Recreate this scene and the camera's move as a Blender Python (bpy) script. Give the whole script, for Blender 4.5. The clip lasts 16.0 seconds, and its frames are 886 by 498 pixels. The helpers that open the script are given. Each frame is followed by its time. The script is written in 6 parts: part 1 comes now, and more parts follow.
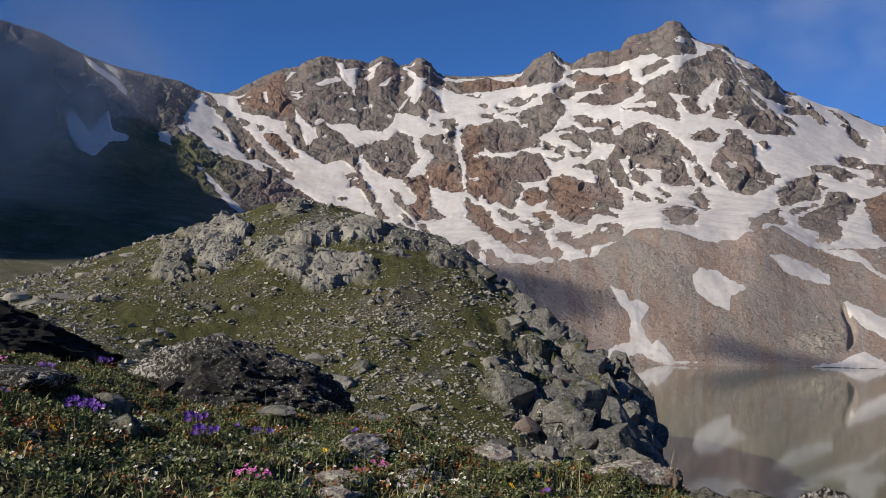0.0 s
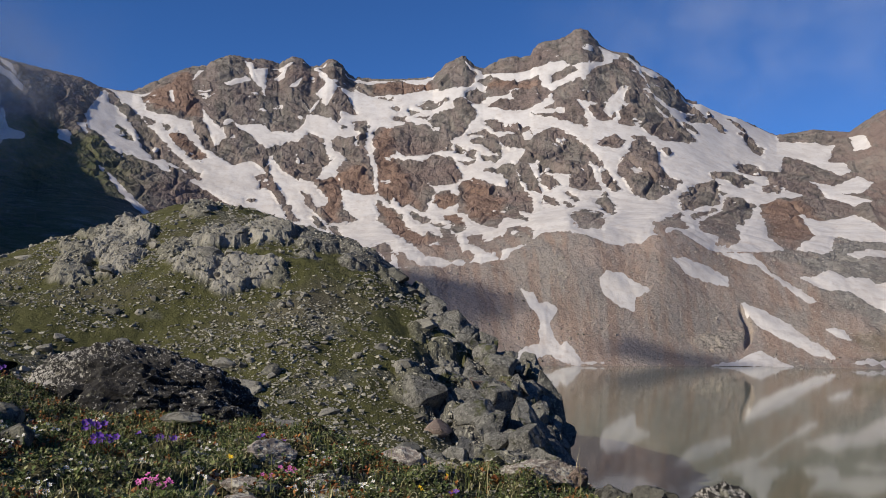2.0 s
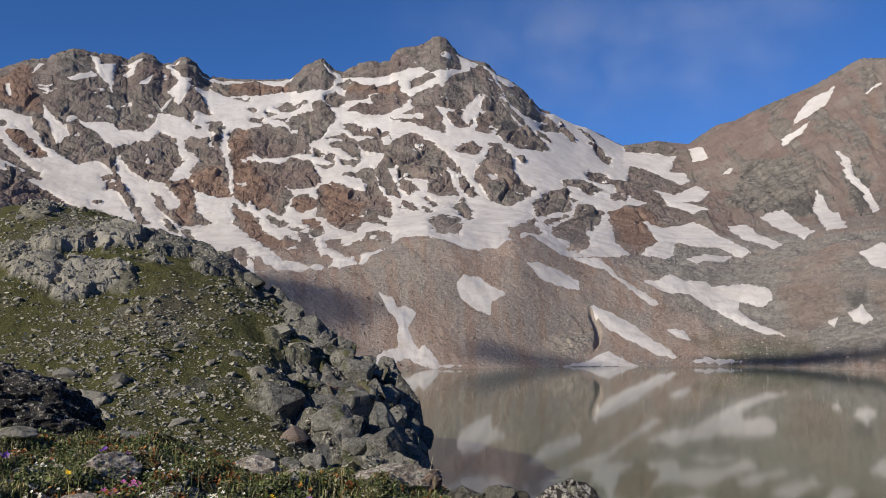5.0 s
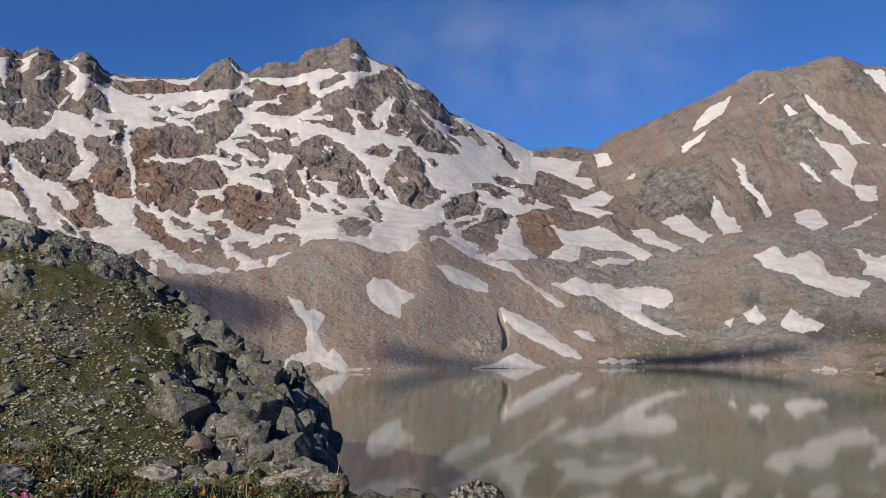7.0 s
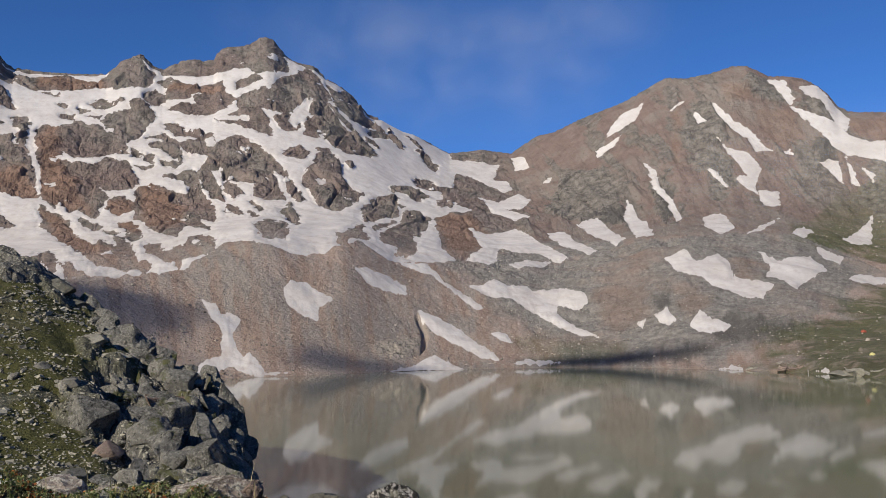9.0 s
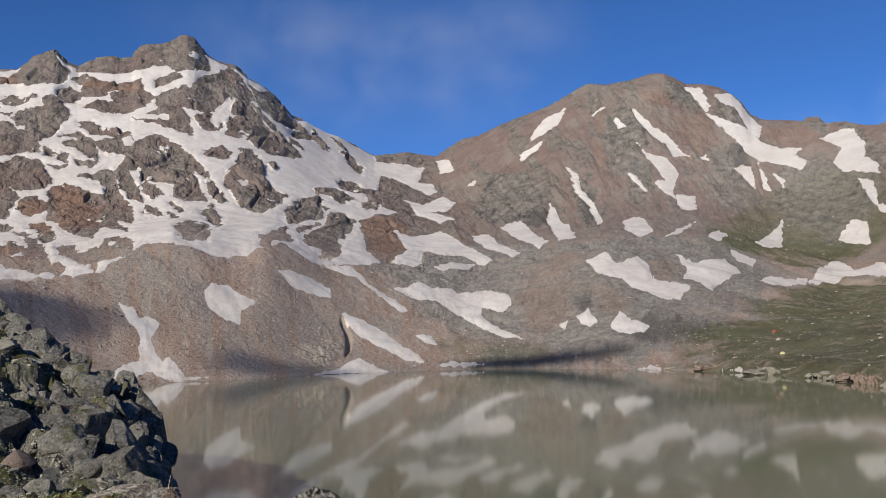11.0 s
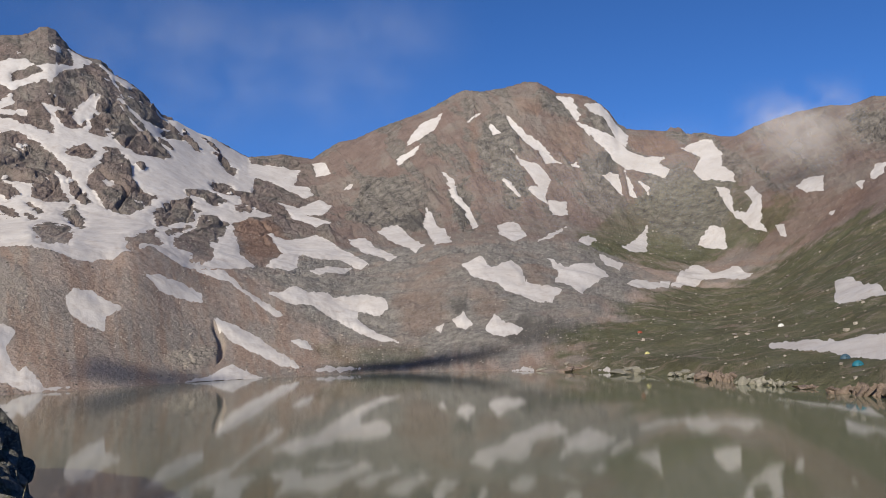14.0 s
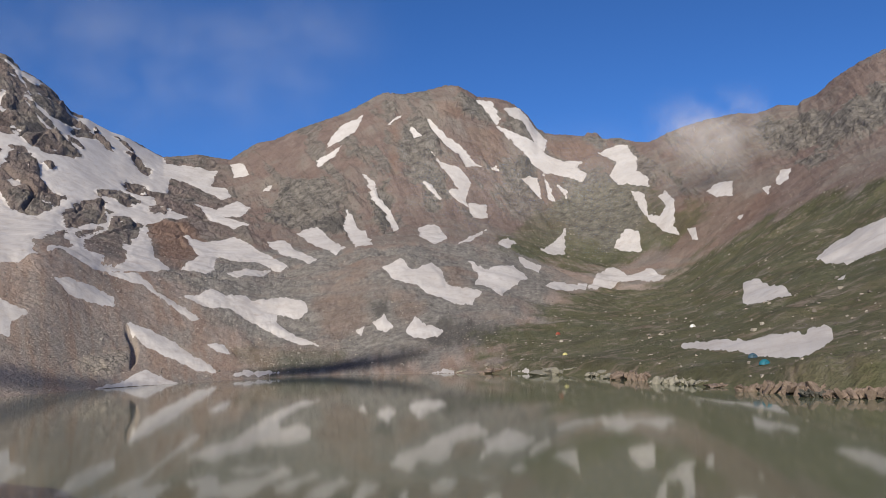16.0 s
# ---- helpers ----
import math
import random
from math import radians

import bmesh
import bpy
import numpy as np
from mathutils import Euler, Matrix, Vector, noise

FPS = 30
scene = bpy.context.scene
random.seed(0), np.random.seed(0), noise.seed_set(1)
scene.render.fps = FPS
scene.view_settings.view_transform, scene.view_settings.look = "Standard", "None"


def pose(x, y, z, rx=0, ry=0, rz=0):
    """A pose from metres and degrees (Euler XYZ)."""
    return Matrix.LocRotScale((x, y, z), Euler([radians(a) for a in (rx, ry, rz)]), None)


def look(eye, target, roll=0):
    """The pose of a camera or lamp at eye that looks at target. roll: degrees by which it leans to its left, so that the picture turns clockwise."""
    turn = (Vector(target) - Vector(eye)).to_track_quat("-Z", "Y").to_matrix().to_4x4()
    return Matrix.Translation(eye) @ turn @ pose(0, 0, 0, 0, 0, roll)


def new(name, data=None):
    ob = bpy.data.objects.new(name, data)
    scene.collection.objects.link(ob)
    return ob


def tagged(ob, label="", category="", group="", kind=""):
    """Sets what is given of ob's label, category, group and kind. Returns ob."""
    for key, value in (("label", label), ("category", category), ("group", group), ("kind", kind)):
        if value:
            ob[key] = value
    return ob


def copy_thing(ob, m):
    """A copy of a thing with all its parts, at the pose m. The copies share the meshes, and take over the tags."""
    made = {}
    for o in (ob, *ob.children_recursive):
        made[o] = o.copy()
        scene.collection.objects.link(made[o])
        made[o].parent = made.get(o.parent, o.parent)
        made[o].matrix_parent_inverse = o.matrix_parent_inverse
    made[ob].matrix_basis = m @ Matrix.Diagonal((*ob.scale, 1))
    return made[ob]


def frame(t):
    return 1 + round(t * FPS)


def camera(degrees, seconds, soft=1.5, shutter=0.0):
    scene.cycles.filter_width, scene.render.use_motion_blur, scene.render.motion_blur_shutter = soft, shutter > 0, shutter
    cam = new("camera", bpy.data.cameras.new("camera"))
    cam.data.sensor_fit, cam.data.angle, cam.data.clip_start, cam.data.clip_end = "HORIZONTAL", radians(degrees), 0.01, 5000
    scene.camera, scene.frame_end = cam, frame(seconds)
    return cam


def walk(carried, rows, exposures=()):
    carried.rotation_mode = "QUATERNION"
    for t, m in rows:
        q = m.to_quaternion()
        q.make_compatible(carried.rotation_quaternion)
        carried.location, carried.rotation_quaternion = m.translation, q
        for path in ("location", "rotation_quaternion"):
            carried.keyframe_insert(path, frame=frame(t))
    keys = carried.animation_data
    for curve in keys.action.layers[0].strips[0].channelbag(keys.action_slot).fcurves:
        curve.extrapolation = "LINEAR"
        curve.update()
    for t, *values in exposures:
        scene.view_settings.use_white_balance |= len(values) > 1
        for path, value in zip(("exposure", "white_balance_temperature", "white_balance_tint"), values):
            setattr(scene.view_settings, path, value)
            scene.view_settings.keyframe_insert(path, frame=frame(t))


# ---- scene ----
cam = camera(53.95, 16.0, soft=0.9)
# A head on a tripod turns to the right; the lens sits a little ahead of its axis.
EYE, TILT, LEAN, AHEAD = 12.0, 0.9, -1.81, 0.09
HEAD = pose(0, 0, EYE, 4.237, -3.187, 0)  # the head's axis leans back a little
TURNS = [
    (0.0, 0.0), (0.5, -1.38), (1.0, -2.86), (1.5, -4.26), (2.0, -5.81), (2.5, -7.28), (3.0, -8.89), (3.5, -10.41), (4.0, -12.01),
    (6.5, -19.53), (7.0, -21.02), (7.5, -22.39), (8.0, -23.78), (8.5, -25.05), (9.0, -26.38),
    (11.5, -32.62), (12.0, -33.96), (12.5, -35.23), (13.0, -36.66), (13.5, -38.03), (14.0, -39.43), (14.5, -40.7),
    (15.0, -42.06), (15.5, -43.29), (16.0, -44.65),
]
walk(cam, [(t, HEAD @ pose(0, 0, 0, 0, 0, yaw) @ pose(0, AHEAD, 0, 90 + TILT) @ pose(0, 0, 0, 0, 0, LEAN)) for t, yaw in TURNS],
     [(0.0, 0.12), (4.0, 0.09), (9.0, 0.07), (16.0, 0.02)])

# ---- light ----
SUN_BEARING, SUN_HEIGHT = -121.0, 26.5
world = bpy.data.worlds.new("world")
scene.world = world
world.use_nodes = True
sky = world.node_tree.nodes.new("ShaderNodeTexSky")
sky.sky_type, sky.sun_disc = "NISHITA", False
sky.sun_elevation, sky.sun_rotation = radians(SUN_HEIGHT), radians(SUN_BEARING)
sky.altitude, sky.air_density, sky.dust_density, sky.ozone_density = 3200, 0.88, 0.1, 2.2
background = world.node_tree.nodes["Background"]
background.inputs["Strength"].default_value = 0.082
tint = world.node_tree.nodes.new("ShaderNodeMix")  # thin high air: a deeper blue
tint.data_type, tint.blend_type = "RGBA", "MULTIPLY"
tint.inputs[0].default_value, tint.inputs[7].default_value = 1.0, (0.47, 0.88, 1.40, 1)
world.node_tree.links.new(sky.outputs[0], tint.inputs[6])
world.node_tree.links.new(tint.outputs[2], background.inputs["Color"])
sun_data = bpy.data.lights.new("sun", "SUN")
sun_data.energy, sun_data.angle, sun_data.color = 5.0, radians(0.8), (1.0, 0.902, 0.752)
sun = new("sun", sun_data)
sb, sh = radians(SUN_BEARING), radians(SUN_HEIGHT)
sun.matrix_world = look((1000 * math.sin(sb) * math.cos(sh), 1000 * math.cos(sb) * math.cos(sh), 1000 * math.sin(sh)), (0, 0, 0))

# ---- materials ----


class Nodes:
    """A small hand for wiring node materials."""

    def __init__(self, name):
        self.mat = bpy.data.materials.new(name)
        self.mat.use_nodes = True
        self.tree = self.mat.node_tree
        self.bsdf = self.tree.nodes["Principled BSDF"]
        self.where = self.add("ShaderNodeNewGeometry").outputs["Position"]

    def add(self, kind):
        return self.tree.nodes.new(kind)

    def put(self, socket, value):
        if isinstance(value, bpy.types.NodeSocket):
            self.tree.links.new(value, socket)
        elif isinstance(value, tuple) and len(value) == 3 and socket.type == "RGBA":
            socket.default_value = (*value, 1)
        else:
            socket.default_value = value

    def noise(self, size, detail=5, rough=0.6, vector=None, stretch=None):
        n = self.add("ShaderNodeTexNoise")
        v = vector or self.where
        if stretch:
            m = self.add("ShaderNodeVectorMath")
            m.operation = "MULTIPLY"
            self.put(m.inputs[0], v)
            m.inputs[1].default_value = stretch
            v = m.outputs[0]
        self.put(n.inputs["Vector"], v)
        n.inputs["Scale"].default_value, n.inputs["Detail"].default_value, n.inputs["Roughness"].default_value = 1 / size, detail, rough
        return n.outputs["Fac"]

    def cells(self, size, feature="F1", out="Distance", rand=1.0):
        n = self.add("ShaderNodeTexVoronoi")
        n.feature = feature
        self.put(n.inputs["Vector"], self.where)
        n.inputs["Scale"].default_value, n.inputs["Randomness"].default_value = 1 / size, rand
        return n.outputs[out]

    def ramp(self, fac, *stops):
        n = self.add("ShaderNodeValToRGB")
        e = n.color_ramp.elements
        while len(e) < len(stops):
            e.new(0.5)
        for el, (p, c) in zip(e, stops):
            el.position, el.color = p, (*c, 1) if isinstance(c, tuple) else (c, c, c, 1)
        self.put(n.inputs[0], fac)
        return n.outputs[0]

    def mix(self, fac, a, b, how="MIX"):
        n = self.add("ShaderNodeMix")
        n.data_type, n.blend_type = "RGBA", how
        self.put(n.inputs[0], fac)
        self.put(n.inputs[6], a)
        self.put(n.inputs[7], b)
        return n.outputs[2]

    def math(self, how, a, b=0.0, clamp=False):
        n = self.add("ShaderNodeMath")
        n.operation, n.use_clamp = how, clamp
        self.put(n.inputs[0], a)
        self.put(n.inputs[1], b)
        return n.outputs[0]

    def attr(self, name):
        n = self.add("ShaderNodeAttribute")
        n.attribute_name = name
        return n.outputs["Fac"]

    def chance(self):
        return self.add("ShaderNodeObjectInfo").outputs["Random"]

    def island(self):
        return self.add("ShaderNodeNewGeometry").outputs["Random Per Island"]

    def bump(self, height, distance, strength=1.0):
        n = self.add("ShaderNodeBump")
        n.inputs["Strength"].default_value, n.inputs["Distance"].default_value = strength, distance
        self.put(n.inputs["Height"], height)
        self.put(self.bsdf.inputs["Normal"], n.outputs[0])

    def done(self, color, rough=0.9, specular=0.25):
        self.put(self.bsdf.inputs["Base Color"], color)
        self.put(self.bsdf.inputs["Roughness"], rough)
        self.bsdf.inputs["Specular IOR Level"].default_value = specular
        return self.mat


def mountain_material():
    n = Nodes("mountain_rock")
    big, mid, fine = n.noise(90, 6), n.noise(14, 6, 0.65), n.noise(2.2, 5, 0.7)
    grey = n.ramp(mid, (0.28, (0.065, 0.06, 0.056)), (0.5, (0.165, 0.148, 0.13)), (0.72, (0.27, 0.242, 0.21)))
    brown = n.ramp(mid, (0.25, (0.108, 0.078, 0.068)), (0.55, (0.172, 0.126, 0.112)), (0.8, (0.24, 0.186, 0.168)))
    color = n.mix(n.ramp(big, (0.46, 0.0), (0.66, 0.9)), grey, brown)
    color = n.mix(n.ramp(n.attr("streak"), (0.35, 0.0), (0.75, 0.5)), color, (0.205, 0.160, 0.145))
    rust = n.ramp(mid, (0.25, (0.13, 0.082, 0.06)), (0.55, (0.222, 0.142, 0.106)), (0.85, (0.30, 0.212, 0.168)))
    color = n.mix(n.attr("rust"), color, rust)
    red = n.ramp(n.noise(20, 6, 0.68), (0.3, (0.118, 0.094, 0.085)), (0.5, (0.192, 0.142, 0.124)), (0.72, (0.262, 0.21, 0.182)))
    red = n.mix(n.ramp(n.noise(110, 6, 0.62), (0.45, 0.0), (0.55, 0.85)), red, n.mix(mid, (0.175, 0.155, 0.135), (0.295, 0.265, 0.23)))
    red = n.mix(n.ramp(n.attr("streak"), (0.3, 0.0), (0.8, 0.55)), red, n.mix(mid, (0.158, 0.114, 0.1), (0.215, 0.158, 0.136)))
    color = n.mix(n.math("MULTIPLY", n.attr("loose"), 0.9), color, red)
    color = n.mix(n.math("MULTIPLY", n.attr("loose"), n.attr("rust")), color, rust)
    cliff = n.ramp(n.noise(9, 7, 0.74), (0.34, (0.055, 0.052, 0.048)), (0.48, (0.145, 0.134, 0.12)), (0.66, (0.265, 0.245, 0.215)))
    cliff = n.mix(n.math("MULTIPLY", n.attr("rust"), 0.8), cliff, rust)
    color = n.mix(n.math("MULTIPLY", n.attr("steep"), 0.9), color, cliff)
    scree = n.mix(fine, (0.27, 0.214, 0.18), (0.455, 0.372, 0.316))
    scree = n.mix(n.ramp(n.noise(55, 6, 0.65), (0.42, 0.0), (0.58, 0.75)), scree, n.mix(fine, (0.15, 0.14, 0.128), (0.325, 0.304, 0.276)))
    scree = n.mix(n.ramp(n.attr("streak"), (0.35, 0.0), (0.8, 0.7)), scree, (0.272, 0.192, 0.15))
    color = n.mix(n.attr("scree"), color, scree)
    grit = n.noise(4.5, 6, 0.75)
    heap = n.ramp(grit, (0.32, (0.12, 0.115, 0.107)), (0.5, (0.208, 0.197, 0.181)), (0.7, (0.33, 0.314, 0.286)))
    heap = n.mix(n.ramp(n.noise(38, 5, 0.6), (0.52, 0.0), (0.66, 0.65)), heap, n.mix(fine, (0.19, 0.146, 0.122), (0.31, 0.245, 0.21)))
    color = n.mix(n.math("MULTIPLY", n.attr("rubble"), 0.95), color, heap)
    color = n.mix(n.math("MULTIPLY", n.attr("rubble"), n.attr("rust")), color, rust)
    color = n.mix(n.attr("knob"), color, n.mix(fine, (0.22, 0.195, 0.165), (0.45, 0.40, 0.34)))
    color = n.mix(n.math("MULTIPLY", n.attr("knob"), n.math("MULTIPLY", n.ramp(n.cells(2.6, "DISTANCE_TO_EDGE"), (0.02, 0.9), (0.1, 0.0)), n.ramp(n.noise(3, 4), (0.42, 0.2), (0.55, 1.0)))), color, (0.06, 0.054, 0.048))
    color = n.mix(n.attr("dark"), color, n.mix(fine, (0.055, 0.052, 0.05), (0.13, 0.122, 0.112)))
    joint = n.math("MULTIPLY", n.ramp(n.cells(7.0, "DISTANCE_TO_EDGE"), (0.0, 0.75), (0.07, 0.0)), n.attr("jointed"))
    joint = n.math("MULTIPLY", joint, n.math("SUBTRACT", 1.0, n.attr("scree")))
    joint = n.math("MULTIPLY", joint, n.ramp(big, (0.4, 0.2), (0.6, 0.8)))
    color = n.mix(joint, color, (0.05, 0.045, 0.042))
    chips = n.cells(1.1)
    color = n.mix(n.math("MULTIPLY", n.ramp(chips, (0.10, 1.0), (0.22, 0.0)), n.ramp(n.cells(1.1, out="Color"), (0.55, 0.0), (0.8, 0.7))), color, (0.38, 0.34, 0.29))
    color = n.mix(n.ramp(n.noise(2.6, 6, 0.82), (0.36, 0.5), (0.44, 0.0)), color, (0.062, 0.055, 0.05))
    green = n.mix(mid, (0.058, 0.071, 0.028), (0.104, 0.114, 0.050))
    swath = n.noise(28, 5, 0.62)
    green = n.mix(n.ramp(swath, (0.38, 0.6), (0.5, 0.0)), green, (0.04, 0.05, 0.022))
    green = n.mix(n.ramp(swath, (0.52, 0.0), (0.64, 0.7)), green, (0.138, 0.126, 0.072))
    green = n.mix(n.ramp(n.noise(5, 6, 0.72), (0.58, 0.0), (0.72, 0.5)), green, (0.16, 0.142, 0.105))
    green = n.mix(n.ramp(n.noise(2.2, 4, 0.7), (0.34, 0.5), (0.44, 0.0)), green, (0.03, 0.036, 0.018))
    green = n.mix(n.ramp(fine, (0.5, 0.0), (0.75, 0.6)), green, (0.15, 0.135, 0.085))
    turf = n.math("MULTIPLY", n.attr("grass"), n.ramp(n.noise(9, 7, 0.7), (0.36, 0.42), (0.48, 1.0)))
    color = n.mix(turf, color, green)
    n.bump(n.mix(0.4, fine, mid), 2.2, 0.9)
    return n.done(color, 0.92, 0.15)


def snow_material():
    n = Nodes("old_snow")
    color = n.mix(n.ramp(n.noise(25, 6, 0.65), (0.35, 0.0), (0.75, 1.0)), (0.615, 0.59, 0.565), (0.49, 0.455, 0.425))
    color = n.mix(n.ramp(n.noise(5, 6, 0.75), (0.5, 0.0), (0.75, 0.55)), color, (0.42, 0.365, 0.32))
    color = n.mix(n.ramp(n.noise(7, 6, 0.7, None, (1.0, 1.0, 0.25)), (0.54, 0.0), (0.72, 0.6)), color, (0.40, 0.335, 0.292))
    n.bump(n.noise(3.0, 5, 0.6), 0.5, 0.5)
    return n.done(color, 0.7, 0.2)


def water_material():
    n = Nodes("lake_water")
    color = n.mix(n.noise(120, 3), (0.124, 0.140, 0.089), (0.152, 0.166, 0.108))
    n.bsdf.inputs["IOR"].default_value = 1.33
    n.bump(n.noise(1.2, 3, 0.5), 0.012, 0.14)
    return n.done(color, 0.05, 0.5)


def knoll_material():
    n = Nodes("alpine_turf")
    patch, mid, fine = n.noise(7, 6, 0.65), n.noise(1.3, 6, 0.7), n.noise(0.16, 4, 0.7)
    green = n.mix(mid, (0.040, 0.043, 0.016), (0.105, 0.103, 0.042))
    soil = n.mix(fine, (0.06, 0.052, 0.036), (0.16, 0.145, 0.105))
    color = n.mix(n.ramp(patch, (0.5, 0.0), (0.68, 0.85)), green, soil)
    color = n.mix(n.ramp(fine, (0.58, 0.0), (0.72, 0.6)), color, (0.155, 0.15, 0.07))
    stone = n.ramp(n.noise(0.8, 7, 0.78), (0.28, (0.036, 0.035, 0.032)), (0.5, (0.108, 0.105, 0.097)), (0.72, (0.25, 0.243, 0.22)))
    stone = n.mix(n.ramp(patch, (0.4, 0.55), (0.6, 0.0)), stone, (0.08, 0.077, 0.068))
    stone = n.mix(n.ramp(n.noise(0.3, 6, 0.8), (0.38, 0.75), (0.46, 0.0)), stone, (0.028, 0.027, 0.025))
    stone = n.mix(n.ramp(n.noise(0.22, 6, 0.85), (0.53, 0.0), (0.6, 0.75)), stone, (0.40, 0.39, 0.32))
    pale = n.ramp(n.noise(1.1, 7, 0.75), (0.3, (0.2, 0.19, 0.163)), (0.5, (0.3, 0.285, 0.245)), (0.7, (0.37, 0.352, 0.304)))
    pale = n.mix(n.ramp(n.noise(0.2, 5, 0.8), (0.3, 0.7), (0.39, 0.0)), pale, (0.10, 0.097, 0.085))
    stone = n.mix(n.attr("pale"), stone, pale)
    # Meadow soil, darkened to stand for deep shade between the plants.
    color = n.mix(n.math("MULTIPLY", n.attr("shade_soil"), 0.55), color, n.mix(fine, (0.018, 0.015, 0.01), (0.06, 0.05, 0.034)))
    color = n.mix(n.attr("bare"), color, stone)
    n.bump(n.mix(0.6, mid, fine), 0.22, 1.0)
    return n.done(color, 0.95, 0.1)


def stone_material(name, dark, light, lichen):
    n = Nodes(name)
    tone = n.mix(n.chance(), dark, light)
    tone = n.mix(n.ramp(n.noise(0.5, 6, 0.7), (0.3, 0.0), (0.7, 1.0)), tone, light)
    tone = n.mix(n.ramp(n.noise(0.07, 5, 0.75), (0.35, 0.55), (0.6, 0.0)), tone, dark)
    tone = n.mix(n.ramp(n.noise(0.3, 6, 0.85), (0.54, 0.0), (0.62, 0.55)), tone, lichen)
    tone = n.mix(n.ramp(n.noise(0.4, 6, 0.85), (0.4, 0.7), (0.46, 0.0)), tone, tuple(0.35 * c for c in dark))
    n.bump(n.noise(0.16, 7, 0.78), 0.045, 1.0)
    return n.done(tone, 0.93, 0.15)


MOUNTAIN, SNOW, WATER, TURF = mountain_material(), snow_material(), water_material(), knoll_material()
STONE = stone_material("grey_stone", (0.10, 0.097, 0.088), (0.30, 0.285, 0.25), (0.40, 0.40, 0.32))


def mist_material():
    n = Nodes("mist")
    tree = n.tree
    out = tree.nodes["Material Output"]
    tree.nodes.remove(n.bsdf)
    soft, clear, blend, both, glow = (n.add("ShaderNode" + k) for k in ("BsdfDiffuse", "BsdfTransparent", "MixShader", "MixShader", "BsdfTranslucent"))
    soft.inputs["Color"].default_value = glow.inputs["Color"].default_value = (0.9, 0.87, 0.84, 1)
    tree.links.new(soft.outputs[0], both.inputs[1])
    tree.links.new(glow.outputs[0], both.inputs[2])
    veil = n.math("MULTIPLY", n.attr("veil"), n.ramp(n.noise(90, 3, 0.5), (0.3, 0.25), (0.7, 1.0)), True)
    tree.links.new(veil, blend.inputs[0])
    tree.links.new(clear.outputs[0], blend.inputs[1])
    tree.links.new(both.outputs[0], blend.inputs[2])
    tree.links.new(blend.outputs[0], out.inputs[0])
    return n.mat


MIST = mist_material()


# ---- lie of the land: numpy only ----
# Bearings are degrees clockwise from the y axis, heights are metres over the lake.


def lattice(ix, iy, seed):
    h = (ix * 374761393 + iy * 668265263 + seed * 974634777) & 0x7FFFFFFF
    h = ((h ^ (h >> 13)) * 1274126177) & 0x7FFFFFFF
    return (h ^ (h >> 16)) & 0xFFFF


def perlin(x, y, seed=0):
    ix, iy = np.floor(x).astype(np.int64), np.floor(y).astype(np.int64)
    fx, fy = x - ix, y - iy
    u, v = fx * fx * fx * (fx * (fx * 6 - 15) + 10), fy * fy * fy * (fy * (fy * 6 - 15) + 10)

    def corner(a, b):
        ang = lattice(ix + a, iy + b, seed) * (2 * np.pi / 65536)
        return np.cos(ang) * (fx - a) + np.sin(ang) * (fy - b)
    low = corner(0, 0) * (1 - u) + corner(1, 0) * u
    high = corner(0, 1) * (1 - u) + corner(1, 1) * u
    return (low * (1 - v) + high * v) * 1.5


def fbm(x, y, size, octaves=4, seed=0, gain=0.5):
    total, amp = 0.0, 1.0
    for k in range(octaves):
        total = total + amp * perlin(x / size, y / size, seed + k)
        size, amp = size * 0.47, amp * gain
    return total


def crags(x, y, size, octaves=4, seed=0, gain=0.55):
    total, amp = 0.0, 1.0
    for k in range(octaves):
        total = total + amp * (1 - 2.2 * np.abs(perlin(x / size, y / size, seed + k)))
        size, amp = size * 0.46, amp * gain
    return total


def blocks(x, y, size, seed=0, tilt=0.9):
    """Relief of jointed rock: tilted blocks of chance height with clefts between them."""
    x = x / size + 0.35 * perlin(x / size / 1.7, y / size / 1.7, seed + 5)
    y = y / size + 0.35 * perlin(x / 1.7 + 40, y / size / 1.7, seed + 6)
    ix, iy = np.floor(x).astype(np.int64), np.floor(y).astype(np.int64)
    one, two, high = np.full(x.shape, 9.0), np.full(x.shape, 9.0), np.zeros(x.shape)
    for a in (-1, 0, 1):
        for b in (-1, 0, 1):
            jx, jy = ix + a, iy + b
            dx = x - jx - lattice(jx, jy, seed) / 65536
            dy = y - jy - lattice(jx, jy, seed + 1) / 65536
            d = np.hypot(dx, dy)
            h = lattice(jx, jy, seed + 2) / 32768 - 1 + tilt * (dx * (lattice(jx, jy, seed + 3) / 32768 - 1) + dy * (lattice(jx, jy, seed + 4) / 32768 - 1))
            near = d < one
            two = np.where(near, one, np.minimum(two, d))
            high = np.where(near, h, high)
            one = np.where(near, d, one)
    cleft = smooth(two - one, 0.0, 0.16)
    return high * cleft - 0.7 * (1 - cleft)


def knots(b, pairs):
    return np.interp(b, pairs[0::2], pairs[1::2])


def eased(b, pairs, reach=3.0):
    """As knots(), with the corners rounded off."""
    return sum(w * knots(b + reach * k / 4, pairs) for k, w in zip(range(-4, 5), (1, 2, 3, 4, 5, 4, 3, 2, 1))) / 25


def smooth(a, lo, hi):
    t = np.clip((a - lo) / (hi - lo), 0, 1)
    return t * t * (3 - 2 * t)


